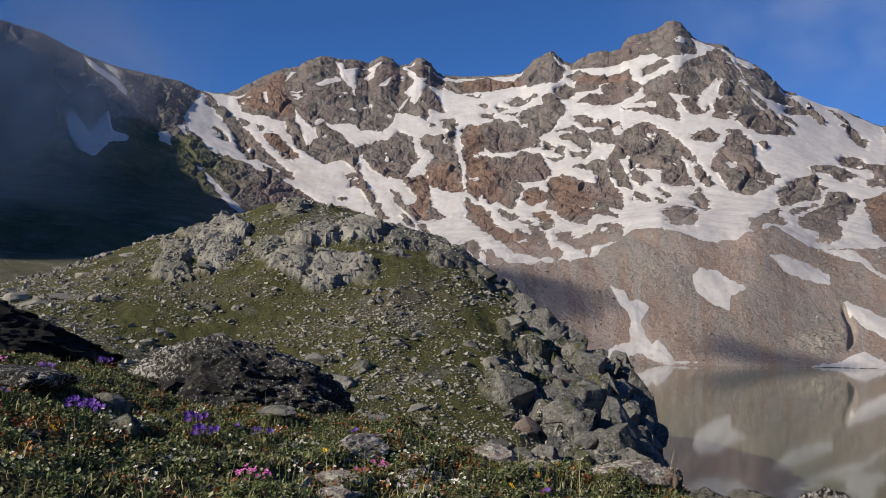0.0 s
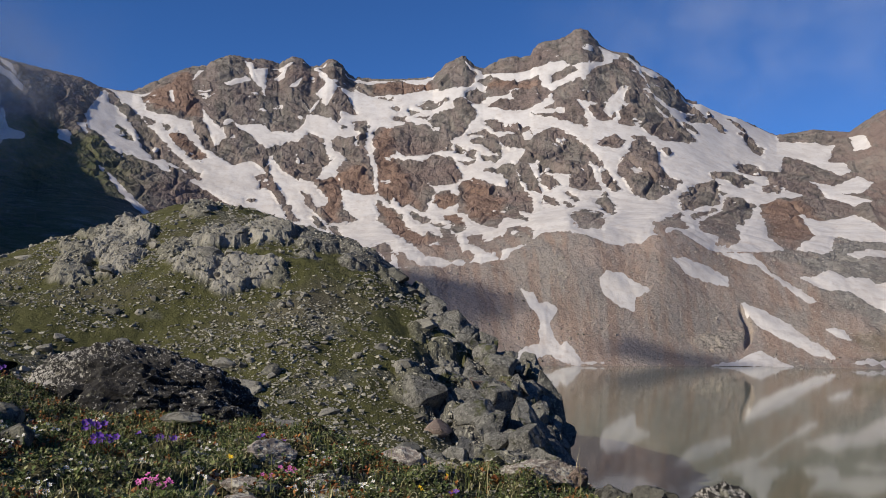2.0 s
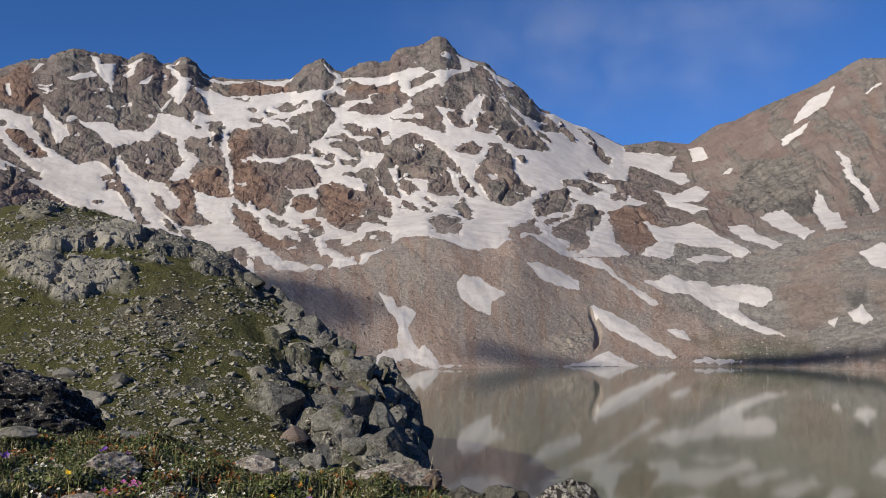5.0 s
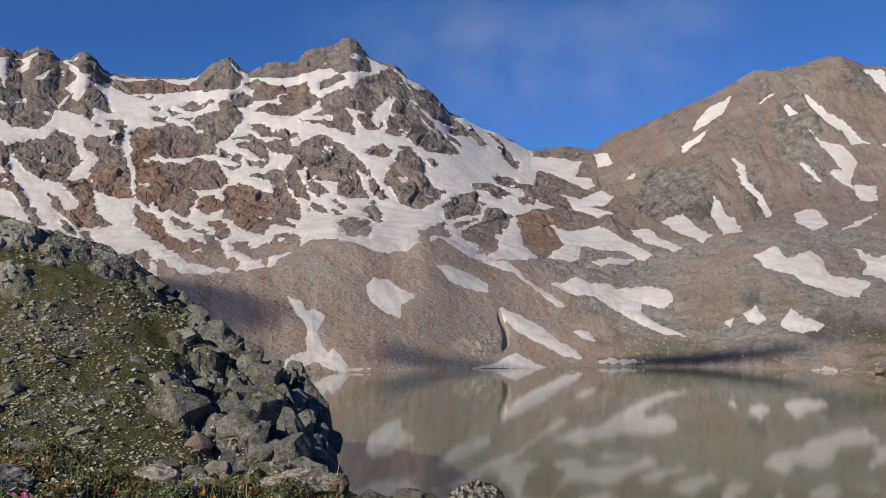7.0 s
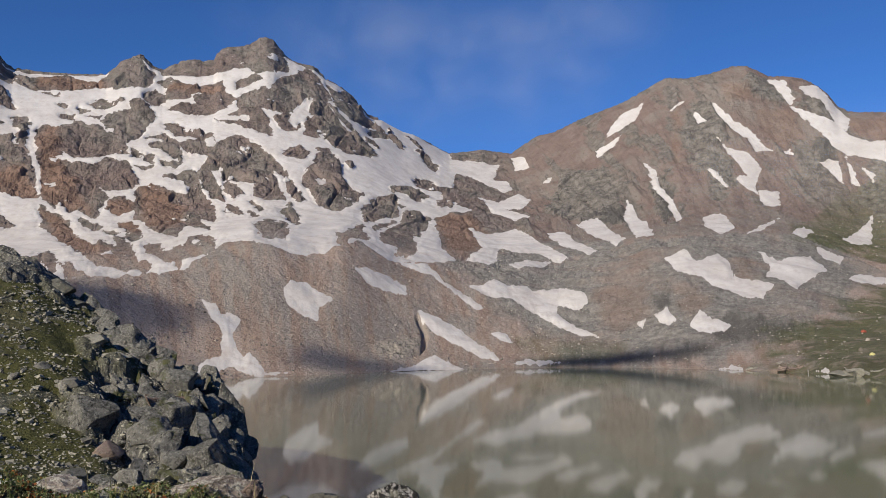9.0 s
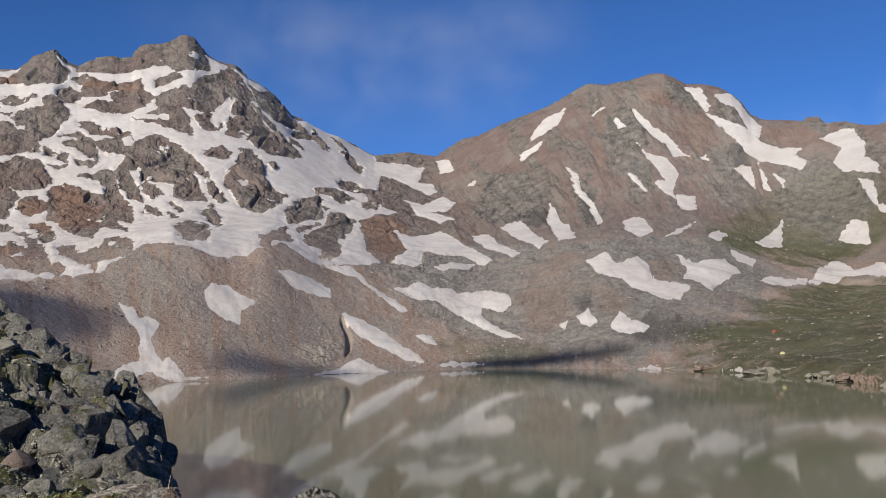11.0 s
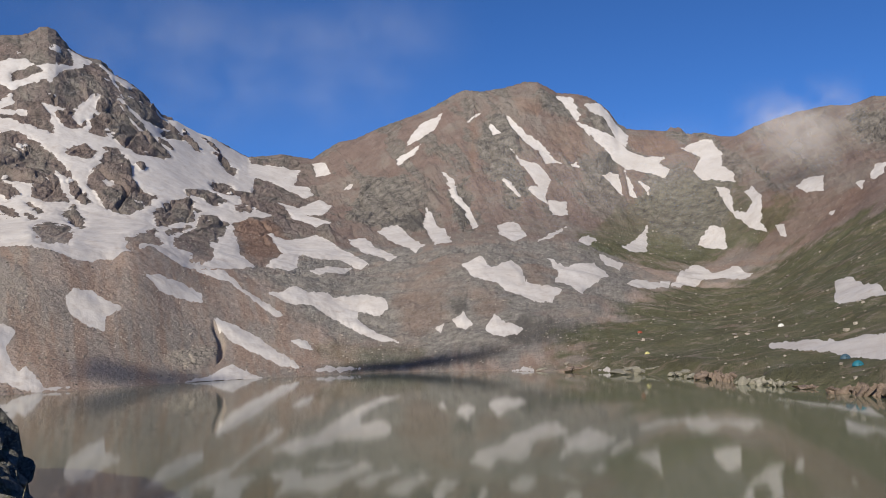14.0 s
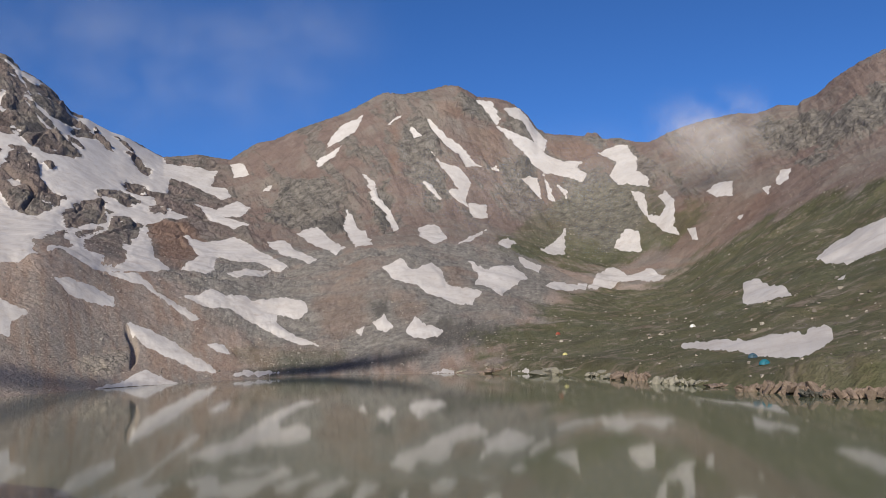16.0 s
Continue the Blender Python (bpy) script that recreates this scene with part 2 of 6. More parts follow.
def skyline(b):
    west = knots(b, [-180, 6, -110, 6, -95, 12, -80, 18, -60, 21.8, -40, 21.2, -37, 20.2, -33, 18, -29, 17.2, -26.75, 16.78, -25.83, 16.67, -24.56, 16.16, -23.6, 15.82, -21.97, 15.38, -20.32, 15.15, -18.97, 15.01, -17.6, 14.82, -16.55, 14.41, -15.5, 14.3, -14.62, 14.38, -13.93, 14.72, -12.36, 15.63, -11.3, 16.14, -10.21, 16.36, -9.68, 16.75, -8.77, 17.1])
    north = knots(b, [-8.77, 17.1, -8.21, 17.1, -7.65, 17, -6.53, 17.03, -6.15, 16.95, -5.58, 16.8, -5.03, 17.18, -4.66, 17.35, -4.09, 17.23, -3.5, 16.76, -2.75, 16.93, -2.38, 17.27, -2, 17.32, -1.42, 16.98, -1.03, 16.46, -0.64, 16.22, 0.84, 16.15, 2.59, 16.25, 3.73, 16.3, 4.67, 16.42, 5.12, 16.85, 5.61, 17.31, 6.17, 17.59, 6.66, 17.8, 6.92, 17.69, 7.42, 17.19, 8.06, 16.97, 8.62, 17.28, 9.36, 17.62, 10.11, 17.74])
    peak = knots(b, [10.11, 17.74, 10.48, 17.66, 11.22, 17.78, 11.44, 18.26, 11.77, 18.53, 12.32, 18.65, 13.05, 18.75, 13.6, 18.94, 14.15, 19.32, 14.62, 19.4, 15.05, 19.2, 15.52, 18.67, 15.95, 18.2, 16.3, 18.01, 17.01, 17.79, 17.71, 17.68, 18.06, 17.39, 18.48, 16.95, 19.27, 16.56, 20.12, 15.99, 20.79, 15.26, 21.29, 14.65, 22.12, 14.32, 22.77, 13.94, 23.58, 13.54, 24.39, 13.31, 25.33, 12.81, 26.26, 12.27, 26.72, 12.07])
    east = knots(b, [26.72, 12.07, 28.03, 12.19, 28.79, 12.32, 29.92, 12.18, 30.86, 12.08, 31.62, 12.61, 32.58, 13.19, 33.71, 13.4, 34.46, 13.73, 35.59, 14.18, 36.71, 14.55, 38.19, 14.99, 39.67, 15.66, 40.41, 16.06, 41.14, 16.35, 42.2, 16.18, 43.26, 16.29, 44.32, 16.46, 45.19, 16.68, 46.04, 16.62, 46.7, 16.27, 47.35, 15.86, 48.5, 15.72, 49.31, 15.49, 50.09, 15.0, 50.7, 14.4])
    south = knots(b, [50.7, 14.4, 51.17, 13.64, 51.88, 13.19, 53.34, 13, 54.24, 12.85, 54.51, 13.08, 55.16, 12.98, 55.49, 12.56, 56.56, 12.53, 57.6, 12.18, 58.48, 12.1, 59.73, 12.6, 60.79, 12.9, 62.16, 13.15, 63.84, 13.29, 65.13, 13.11, 66.45, 13.47, 67.07, 13.34, 67.53, 13.24, 67.71, 13.51, 68.66, 13.76, 69.15, 14.11, 69.64, 14.52, 71.13, 15.24, 72.65, 15.77, 78.76, 15.97, 100, 9, 180, 6])
    return np.select([b < -8.77, b < 10.11, b < 26.72, b < 50.7], [west, north, peak, east], south)


def rise(d, degrees):
    return np.maximum(12.0 + d * np.tan(np.radians(degrees)), -4.0)


def strata(b):
    """Distance and height of the lines that carry the land, from the overlook outwards, at the bearings b."""
    o = np.zeros_like(b)
    rows = []
    rows.append((0.02 + o, 11.40 + o))
    rows.append((2.5 + o, eased(b, [-180, 11.5, -60, 11.6, -28, 11.62, 10, 11.4, 30, 11.28, 100, 11.3, 180, 11.5])))
    d = eased(b, [-180, 7, -27, 6.6, -12, 5.6, 5, 4.8, 14, 4.2, 25, 3.6, 100, 3.6, 180, 7])
    edge = knots(b, [-180, -3, -60, -3, -26.95, -2.07, -21.36, -3.12, -17.35, -4.62, -13.17, -5.92, -9.56, -6.37, -5.29, -6.39, -0.89, -7.02, 4.3, -8.05, 9.66, -8.8, 14.91, -9.59, 18.27, -10.18, 30.07, -13.74, 78.78, -15.09, 120, -4, 180, -3])
    rows.append((d, rise(d, edge)))
    d = eased(b, [-180, 16, -27, 15, 10, 13, 20, 10, 100, 10, 180, 16])
    rows.append((d, rise(d, edge - knots(b, [-180, -4, -60, 1, -27, 2.5, 5, 3, 14, 8, 25, 16, 80, 16, 120, -4, 180, -4]))))
    d = eased(b, [-180, 40, -27, 34, -9, 32, 5, 30, 12, 29, 16, 28, 25, 26, 100, 26, 180, 40])
    foot = knots(b, [-180, 3, -60, -1.5, -26.77, -3.06, -21.28, -4.12, -17.28, -5.62, -13.1, -6.91, -9.49, -7.36, -5.23, -7.39, -0.84, -8.02, 4.35, -9.04, 9.75, -10.79, 13.48, -13.15, 15.81, -23.07, 18.23, -35, 23.13, -40.87, 76.5, -42.02, 120, 0, 180, 3])
    rows.append((d, rise(d, foot)))
    d = eased(b, [-180, 90, -27, 78, -9, 80, 5, 63, 13, 51, 16, 48, 100, 48, 180, 90])
    top = knots(b, [-180, 6, -60, 2, -27.17, 1.82, -24.54, 2.78, -21.71, 3.77, -18.48, 5, -16.41, 5.47, -13.67, 6.68, -11.61, 7.38, -9.81, 7.65, -5.75, 7.21, -3.49, 6.55, -1.21, 5.48, 1.05, 4.6, 2.93, 3.15, 4.8, 1.89, 6.65, 0.78, 8.21, -0.55, 9.96, -1.88, 11.08, -2.43, 12.43, -3.88, 13.36, -4.95, 14.2, -9.12, 15.51, -25.08, 16.78, -34.04, 77.22, -35.04, 120, 2, 180, 6])
    rows.append((d, rise(d, top)))
    d = eased(b, [-180, 140, -27, 112, 0, 105, 16, 80, 100, 80, 180, 140])
    rows.append((d, knots(b, [-180, 40, -60, 22, -27, 13, -16, 15, -9, 14, 0, 6, 6, -4, 80, -4, 120, 20, 180, 40])))
    shore = eased(b, [-180, 280, 2.1, 285, 11.5, 332, 16.2, 338, 24, 375, 33, 396, 37.6, 389, 42.8, 356, 45.9, 338, 49.5, 307, 54.2, 268, 58.5, 214, 63.1, 189, 65.7, 171, 70.5, 158, 90, 140, 180, 260])
    rows.append((shore - eased(b, [-180, 90, -27, 70, 4, 40, 12, 25, 70, 20, 180, 20]), knots(b, [-180, 50, -60, 28, -27, 20, -16, 20, -9, 16, 0, 4, 5, -2.5, 80, -2.5, 110, 24, 180, 50])))
    rows.append((shore, eased(b, [-180, 60, -60, 36, -27, 31, -16, 30, -9, 25, 0, 9, 4.5, 0, 85, 0, 110, 30, 180, 60])))
    d = shore + eased(b, [-180, 80, -27, 40, -16, 60, -8, 80, 2, 90, 14, 100, 20, 108, 24, 120, 30, 160, 37, 210, 42, 225, 48, 350, 52, 470, 56, 530, 60, 510, 66, 440, 72, 380, 180, 150])
    crest = eased(b, [-180, 6, -120, 6, -95, 14, -65, 13, -40, 8, -27.52, 5.91, -16.46, 6.18, -9.34, 5.18, -0.21, 3.83, 2.58, 4.08, 7.73, 4.75, 11.34, 5.84, 14.14, 6.49, 17.78, 5.96, 19.88, 6.37, 23.63, 5.26, 27.35, 4.85, 33.27, 4.89, 36.28, 5.38, 39.2, 6.15, 42.92, 6.22, 48.14, 5.95, 52.54, 4.8, 56.12, 3.61, 59.63, 3.69, 63.19, 5.05, 66.56, 6.11, 69.81, 6.86, 72.19, 7.93, 80.26, 7.87, 180, 6], 1.0)
    rows.append((d, rise(d, crest)))
    d = eased(b, [-180, 500, -110, 430, -90, 430, -62, 490, -45, 480, -40, 574, -33, 620, -27, 640, -21, 660, -17.5, 700, -10, 700, -6, 680, 20, 690, 30, 730, 38, 780, 44, 790, 48, 850, 52, 930, 56, 930, 63, 810, 72, 690, 180, 500])
    flank = eased(b, [-180, 6, -130, 8, -118, 8, -106, 10, -97, 13, -88, 18, -82, 23, -75, 30, -64, 31, -53, 28, -44, 21.8, -40, 18.7, -37, 17.4, -34, 13.6, -31, 10.5, -28, 9.2, -24, 8.8, -20.8, 8.7, -17.29, 8.6, -15.63, 8.4, -13.15, 7.9, -11.66, 7.5, -10.13, 7.1, -6.41, 6.47, -0.38, 6.83, 9.64, 8.12, 14.05, 8.79, 19.72, 8.47, 24.79, 7.58, 29.83, 6.86, 35.87, 7.3, 44.95, 8.05, 52, 7.52, 58.07, 8.15, 63.14, 8.76, 67.22, 9.48, 72.35, 10.93, 180, 6], 0.6)
    rows.append((d, rise(d, flank)))
    dd = eased(b, [-180, 640, -90, 560, -62, 660, -45, 700, -40, 720, -33, 760, -27, 780, -21, 810, -17.5, 860, -10, 850, -6, 870, 20, 880, 26, 940, 31, 1040, 38, 950, 44, 960, 48, 1010, 56, 1050, 63, 930, 72, 800, 180, 640])
    sky_el = skyline(b)
    body = eased(b, [-180, 6, -110, 6, -95, 11, -60, 22.2, -50, 22, -40, 20.3, -37, 19.2, -33, 15.6, -30, 13.2, -27.72, 12.8, -22, 12.4, -18, 12.0, -16, 11.7, -13.22, 11.1, -10.33, 11.0, -6.75, 11.86, 14.49, 13.51, 19.61, 12.47, 24.73, 10.38, 30.81, 9.87, 35.87, 10.9, 45.01, 12.45, 52.08, 10.72, 60.19, 10.77, 67.31, 11.38, 72.49, 13.33, 180, 6])
    rows.append((dd, rise(dd, body)))
    d = eased(b, [-180, 880, -62, 860, -40, 858, -27, 900, -21, 950, -15.6, 1020, -6, 1060, 15, 1080, 21, 1120, 28, 1330, 36, 1150, 46, 1130, 55, 1180, 63, 1070, 72, 930, 180, 880])
    ridge = rise(d, sky_el)
    rows.append((d, ridge))
    rows.append((d + 260, ridge - 160))
    rows.append((d + 1500, np.maximum(ridge - 260, 0) * 0 + 20.0))
    return rows


def loft(b, i0, i1, counts):
    """Grid of distances and heights from line i0 to line i1: one column per bearing, counts[k] rows in the k-th strip."""
    rows = strata(b)
    ds, zs = np.array([r[0] for r in rows]), np.array([r[1] for r in rows])
    h = np.diff(ds, axis=0)
    m = np.diff(zs, axis=0) / h
    t = np.zeros_like(zs)
    same = m[:-1] * m[1:] > 0
    w1, w2 = 2 * h[1:] + h[:-1], h[1:] + 2 * h[:-1]
    with np.errstate(divide="ignore", invalid="ignore"):
        t[1:-1] = np.where(same, (w1 + w2) / (w1 / m[:-1] + w2 / m[1:]), 0)
    t[0], t[-1] = m[0], m[-1]
    dist, high, strip = [], [], []
    for i in range(i0, i1):
        n = counts[i - i0]
        last = i == i1 - 1
        s = (np.arange(n + 1) if last else np.arange(n))[:, None] / n
        s2, s3 = s * s, s * s * s
        dist.append(ds[i] + s * h[i])
        high.append((2 * s3 - 3 * s2 + 1) * zs[i] + (s3 - 2 * s2 + s) * h[i] * t[i] + (3 * s2 - 2 * s3) * zs[i + 1] + (s3 - s2) * h[i] * t[i + 1])
        strip.append(i + s + 0 * b)
    return np.vstack(dist), np.vstack(high), np.vstack(strip)


# ---- end of the lie of the land ----

# ---- outlines on the slopes ----
MAIN, ROCKS, LEDGES, BEDS, GREEN, RUST, DARK, CRAGS, RUBBLE = [], [], [], [], [], [], [], [], []


def main_snow(*p):
    MAIN.append(p)


def bare_rock(*p):
    ROCKS.append(p)


def ledge_snow(*p):
    LEDGES.append(p)


def snow_bed(*p):
    BEDS.append(p)


def turf(*p):
    GREEN.append(p)


def rusty(*p):
    RUST.append(p)


def dark_ground(*p):
    DARK.append(p)


def crag(*p):
    CRAGS.append(p)


def rubble(*p):
    RUBBLE.append(p)


# Outlines on the slopes: bearing and height, point by point.
main_snow(-17.33, 213, -16.08, 268, -13.97, 260, -3.24, 335, 14.72, 396, 22.71, 303, 26.65, 277, 27.14, 221, 26.93, 184, 28.17, 139, 25.76, 118, 26.15, 74.0, 27.15, 62.9, 25.87, 59.4, 22.59, 57.9, 20.56, 70.1, 18.47, 58.7, 16.70, 56.2, 14.19, 62.2, 12.00, 63.3, 9.43, 44.9, 0.89, 37.0, -5.80, 73.8, -9.10, 107, -11.30, 141, -13.75, 147, -15.80, 155, -17.05, 189)
bare_rock(-16.28, 267, -15.24, 242, -13.89, 217, -12.62, 189, -11.53, 167, -10.33, 148, -10.97, 151, -12.22, 163, -13.10, 165, -13.81, 178, -14.20, 200, -14.92, 220, -15.81, 239)
bare_rock(-15.41, 207, -14.71, 198, -14.52, 188, -15.14, 193)
bare_rock(-17.39, 196, -16.38, 187, -15.83, 166, -15.08, 166, -13.77, 160, -12.36, 148, -11.12, 140, -9.50, 125, -6.56, 95.0, -9.10, 105, -11.94, 113, -15.04, 114, -17.24, 130)
bare_rock(-12.21, 156, -11.50, 153, -10.77, 142, -11.30, 139, -11.94, 145)
bare_rock(-11.15, 154, -10.33, 150, -10.32, 142, -10.96, 146)
bare_rock(-13.83, 222, -13.27, 217, -13.61, 213)
bare_rock(-12.78, 216, -12.32, 211, -12.41, 206)
bare_rock(-14.03, 255, -12.44, 276, -12.22, 291, -11.08, 314, -10.18, 298, -9.12, 315, -8.41, 327, -7.74, 318, -6.88, 280, -6.42, 263, -6.19, 313, -5.64, 317, -5.26, 306, -4.54, 330, -3.59, 326, -3.01, 309, -2.51, 289, -3.16, 274, -2.39, 251, -1.67, 280, -0.89, 260, -0.42, 246, -1.44, 249, -1.61, 231, -2.37, 239, -3.68, 242, -3.85, 229, -4.57, 212, -5.67, 207, -6.24, 221, -6.79, 223, -7.51, 215, -8.55, 227, -8.98, 225, -9.13, 211, -9.69, 222, -10.25, 234, -10.39, 216, -10.93, 221, -11.65, 226, -13.05, 227, -13.65, 233)
bare_rock(-12.30, 199, -11.78, 206, -11.13, 195, -10.51, 185, -9.88, 171, -10.30, 167, -10.83, 170, -11.56, 183)
bare_rock(-10.83, 221, -10.21, 216, -9.27, 192, -8.75, 200, -8.96, 215, -8.43, 223, -7.86, 209, -6.94, 199, -6.30, 188, -5.10, 198, -4.18, 200, -3.38, 214, -2.62, 203, -2.22, 184, -1.91, 177, -2.46, 167, -2.81, 154, -2.99, 146, -4.10, 148, -5.22, 160, -5.99, 182, -6.32, 159, -7.07, 170, -8.15, 165, -9.24, 175, -9.97, 185, -10.72, 205)
bare_rock(-1.95, 201, -1.58, 206, -0.45, 202, 0.32, 185, 0.73, 161, 0.99, 132, 0.01, 133, -0.74, 136, -1.31, 141, -1.52, 161, -0.98, 177, -1.37, 186, -1.93, 191)
bare_rock(-1.52, 161, -0.97, 169, -0.58, 154, 0.37, 144, 0.01, 133, -1.11, 136)
bare_rock(-2.99, 146, -1.51, 153, -1.29, 130, -1.16, 116, -0.61, 101, -1.43, 98.4, -2.55, 103, -3.50, 119, -2.75, 114, -2.01, 118, -2.22, 130, -2.79, 136)
bare_rock(-6.41, 170, -6.03, 159, -5.55, 138, -4.98, 125, -4.09, 97.8, -4.57, 100, -5.34, 122, -5.91, 135)
bare_rock(-6.74, 150, -6.31, 153, -5.92, 138, -6.46, 138)
bare_rock(-7.34, 123, -6.90, 120, -7.11, 118)
bare_rock(-3.78, 132, -3.25, 126, -2.74, 109, -1.43, 98.4, -2.36, 99.5, -3.31, 116)
bare_rock(-3.10, 103, -2.73, 101, -2.23, 90.8, -2.71, 90.8)
bare_rock(-2.09, 96.0, -1.60, 92.4, -1.03, 77.7, -1.40, 80.2)
bare_rock(-2.70, 82.7, -1.40, 80.2, -1.39, 70.6, -2.51, 75.4)
bare_rock(-0.89, 110, -0.32, 101, -0.76, 98.3)
bare_rock(1.22, 122, 2.29, 111, 2.75, 102, 3.25, 85.9, 4.19, 69.8, 4.56, 76.4, 5.51, 61.6, 5.42, 82.8, 5.87, 81.7, 6.44, 61.1, 6.82, 51.0, 7.57, 49.1, 7.20, 44.7, 5.71, 46.7, 4.21, 50.7, 3.27, 59.7, 2.51, 80.2, 1.75, 91.3, 1.33, 99.2)
bare_rock(1.07, 54.5, 1.66, 62.2, 2.16, 49.5, 1.98, 46.3, 1.42, 47.7)
bare_rock(2.35, 48.6, 3.47, 45.2, 3.78, 40.9, 2.74, 41.4)
bare_rock(3.41, 109, 3.98, 104, 4.66, 98.9, 4.36, 95.8, 3.61, 99.6)
bare_rock(4.74, 93.9, 5.60, 89.4, 5.31, 86.0)
bare_rock(5.59, 104, 6.23, 105, 6.68, 99.5, 6.95, 83.1, 6.43, 72.1, 5.98, 85.0, 6.12, 94.1, 5.67, 99.6)
bare_rock(4.83, 120, 5.08, 131, 5.83, 133, 6.40, 127, 6.77, 124, 6.22, 115, 5.28, 117)
bare_rock(7.26, 65.4, 7.74, 67.2, 8.12, 60.2, 9.41, 62.7, 10.15, 72.0, 11.26, 69.5, 11.34, 60.0, 10.53, 55.4, 9.42, 54.6, 9.24, 48.9, 8.12, 53.0, 7.56, 57.9)
bare_rock(-2.91, 318, -2.02, 343, -1.40, 323, -0.93, 305, 0.21, 297, 2.29, 307, 4.20, 301, 5.50, 336, 6.53, 346, 7.11, 326, 7.61, 316, 7.12, 291, 6.74, 290, 6.10, 290, 5.15, 285, 4.01, 288, 2.88, 282, 0.60, 279, -0.54, 285, -1.68, 289)
bare_rock(-1.67, 288, -1.20, 273, -0.35, 246, -1.07, 250, -1.85, 274)
bare_rock(-0.56, 233, 0.27, 236, 0.47, 225, 0.11, 211, -0.47, 220)
bare_rock(-0.38, 206, 0.22, 209, 0.13, 191, -0.25, 195)
bare_rock(-1.42, 228, -0.96, 223, -1.30, 221)
bare_rock(1.06, 275, 2.05, 275, 1.94, 270)
bare_rock(3.73, 261, 4.40, 271, 4.98, 262, 5.73, 269, 5.62, 262, 4.61, 255)
bare_rock(2.08, 244, 2.83, 244, 2.80, 237, 2.08, 238)
bare_rock(3.09, 256, 3.74, 252, 3.29, 247)
bare_rock(3.67, 242, 4.42, 243, 4.35, 236)
bare_rock(1.95, 257, 2.44, 259, 2.33, 253)
bare_rock(4.88, 247, 6.31, 254, 6.00, 261, 6.68, 272, 7.64, 246, 7.38, 237, 7.01, 226, 6.71, 215, 5.97, 204, 5.28, 215, 5.19, 227, 4.82, 225, 4.43, 234)
bare_rock(6.98, 281, 7.62, 289, 8.19, 278, 8.27, 264, 7.44, 264, 6.87, 272)
bare_rock(2.17, 225, 3.11, 232, 4.44, 225, 4.90, 216, 5.77, 211, 6.09, 191, 5.03, 189, 4.47, 185, 2.96, 181, 2.20, 189)
bare_rock(0.78, 216, 1.22, 225, 1.98, 222, 2.38, 202, 2.28, 181, 3.54, 173, 4.48, 169, 4.31, 147, 4.97, 133, 4.16, 109, 3.22, 119, 2.65, 118, 2.27, 130, 1.90, 123, 1.22, 130, 1.10, 161, 0.89, 185)
bare_rock(3.92, 169, 4.85, 183, 5.98, 179, 6.45, 161, 6.83, 150, 6.01, 143, 4.70, 141, 4.12, 150)
bare_rock(6.27, 197, 6.91, 195, 6.73, 186, 6.35, 187)
bare_rock(7.10, 191, 7.67, 188, 7.49, 178, 7.04, 181)
bare_rock(6.55, 173, 7.49, 174, 7.12, 168)
bare_rock(7.09, 215, 8.22, 221, 9.05, 209, 9.36, 179, 8.80, 184, 8.23, 196, 7.48, 199)
bare_rock(8.21, 235, 8.96, 236, 9.72, 225, 11.03, 224, 11.40, 208, 10.10, 216, 8.97, 219, 8.40, 228)
bare_rock(8.05, 182, 9.18, 177, 8.99, 171, 8.24, 174)
bare_rock(9.16, 207, 10.47, 216, 11.41, 203, 11.04, 189, 9.73, 190)
bare_rock(10.30, 166, 11.04, 186, 11.40, 208, 12.70, 223, 14.17, 206, 15.27, 185, 15.99, 165, 16.71, 142, 17.07, 131, 16.53, 127, 15.63, 157, 15.81, 131, 14.91, 131, 13.82, 138, 14.00, 150, 13.08, 155, 11.97, 158, 11.60, 170, 11.16, 167, 11.98, 129, 11.24, 133, 10.49, 156)
bare_rock(6.57, 143, 7.51, 150, 8.26, 144, 9.75, 139, 9.94, 149, 9.37, 156, 8.25, 159, 9.18, 164, 9.93, 171, 10.49, 152, 10.50, 141, 11.32, 123, 11.40, 101, 10.51, 106, 11.07, 81.1, 10.33, 92.9, 9.40, 95.5, 9.04, 75.9, 7.92, 88.6, 7.16, 103, 6.60, 110)
bare_rock(11.97, 157, 12.71, 150, 13.08, 139, 12.53, 133, 12.05, 140)
bare_rock(12.17, 123, 12.90, 118, 13.16, 109, 12.54, 112)
bare_rock(11.98, 117, 12.54, 108, 12.28, 106)
bare_rock(13.63, 129, 14.55, 117, 14.25, 113)
bare_rock(13.53, 113, 14.18, 107, 13.82, 103)
bare_rock(14.04, 82.8, 14.73, 97.0, 15.81, 91.5, 16.13, 77.4, 15.63, 69.0, 14.73, 68.1, 14.18, 72.0)
bare_rock(15.56, 115, 16.17, 127, 16.53, 115, 16.81, 94.3, 16.53, 88.9, 15.99, 105)
bare_rock(15.74, 202, 16.72, 209, 17.44, 201, 16.90, 188, 16.18, 191, 15.74, 193)
bare_rock(17.07, 165, 17.79, 190, 17.97, 209, 18.51, 212, 19.21, 197, 19.62, 171, 19.38, 165, 19.90, 156, 20.93, 145, 20.41, 133, 19.96, 145, 20.16, 129, 19.36, 119, 18.48, 120, 17.96, 127, 17.43, 146, 17.07, 153)
bare_rock(7.91, 317, 8.73, 351, 10.43, 363, 11.37, 355, 11.93, 375, 13.42, 384, 14.72, 396, 15.45, 379, 16.00, 342, 16.00, 327, 14.90, 323, 13.98, 317, 13.42, 329, 12.49, 324, 11.56, 319, 10.44, 316, 8.93, 317)
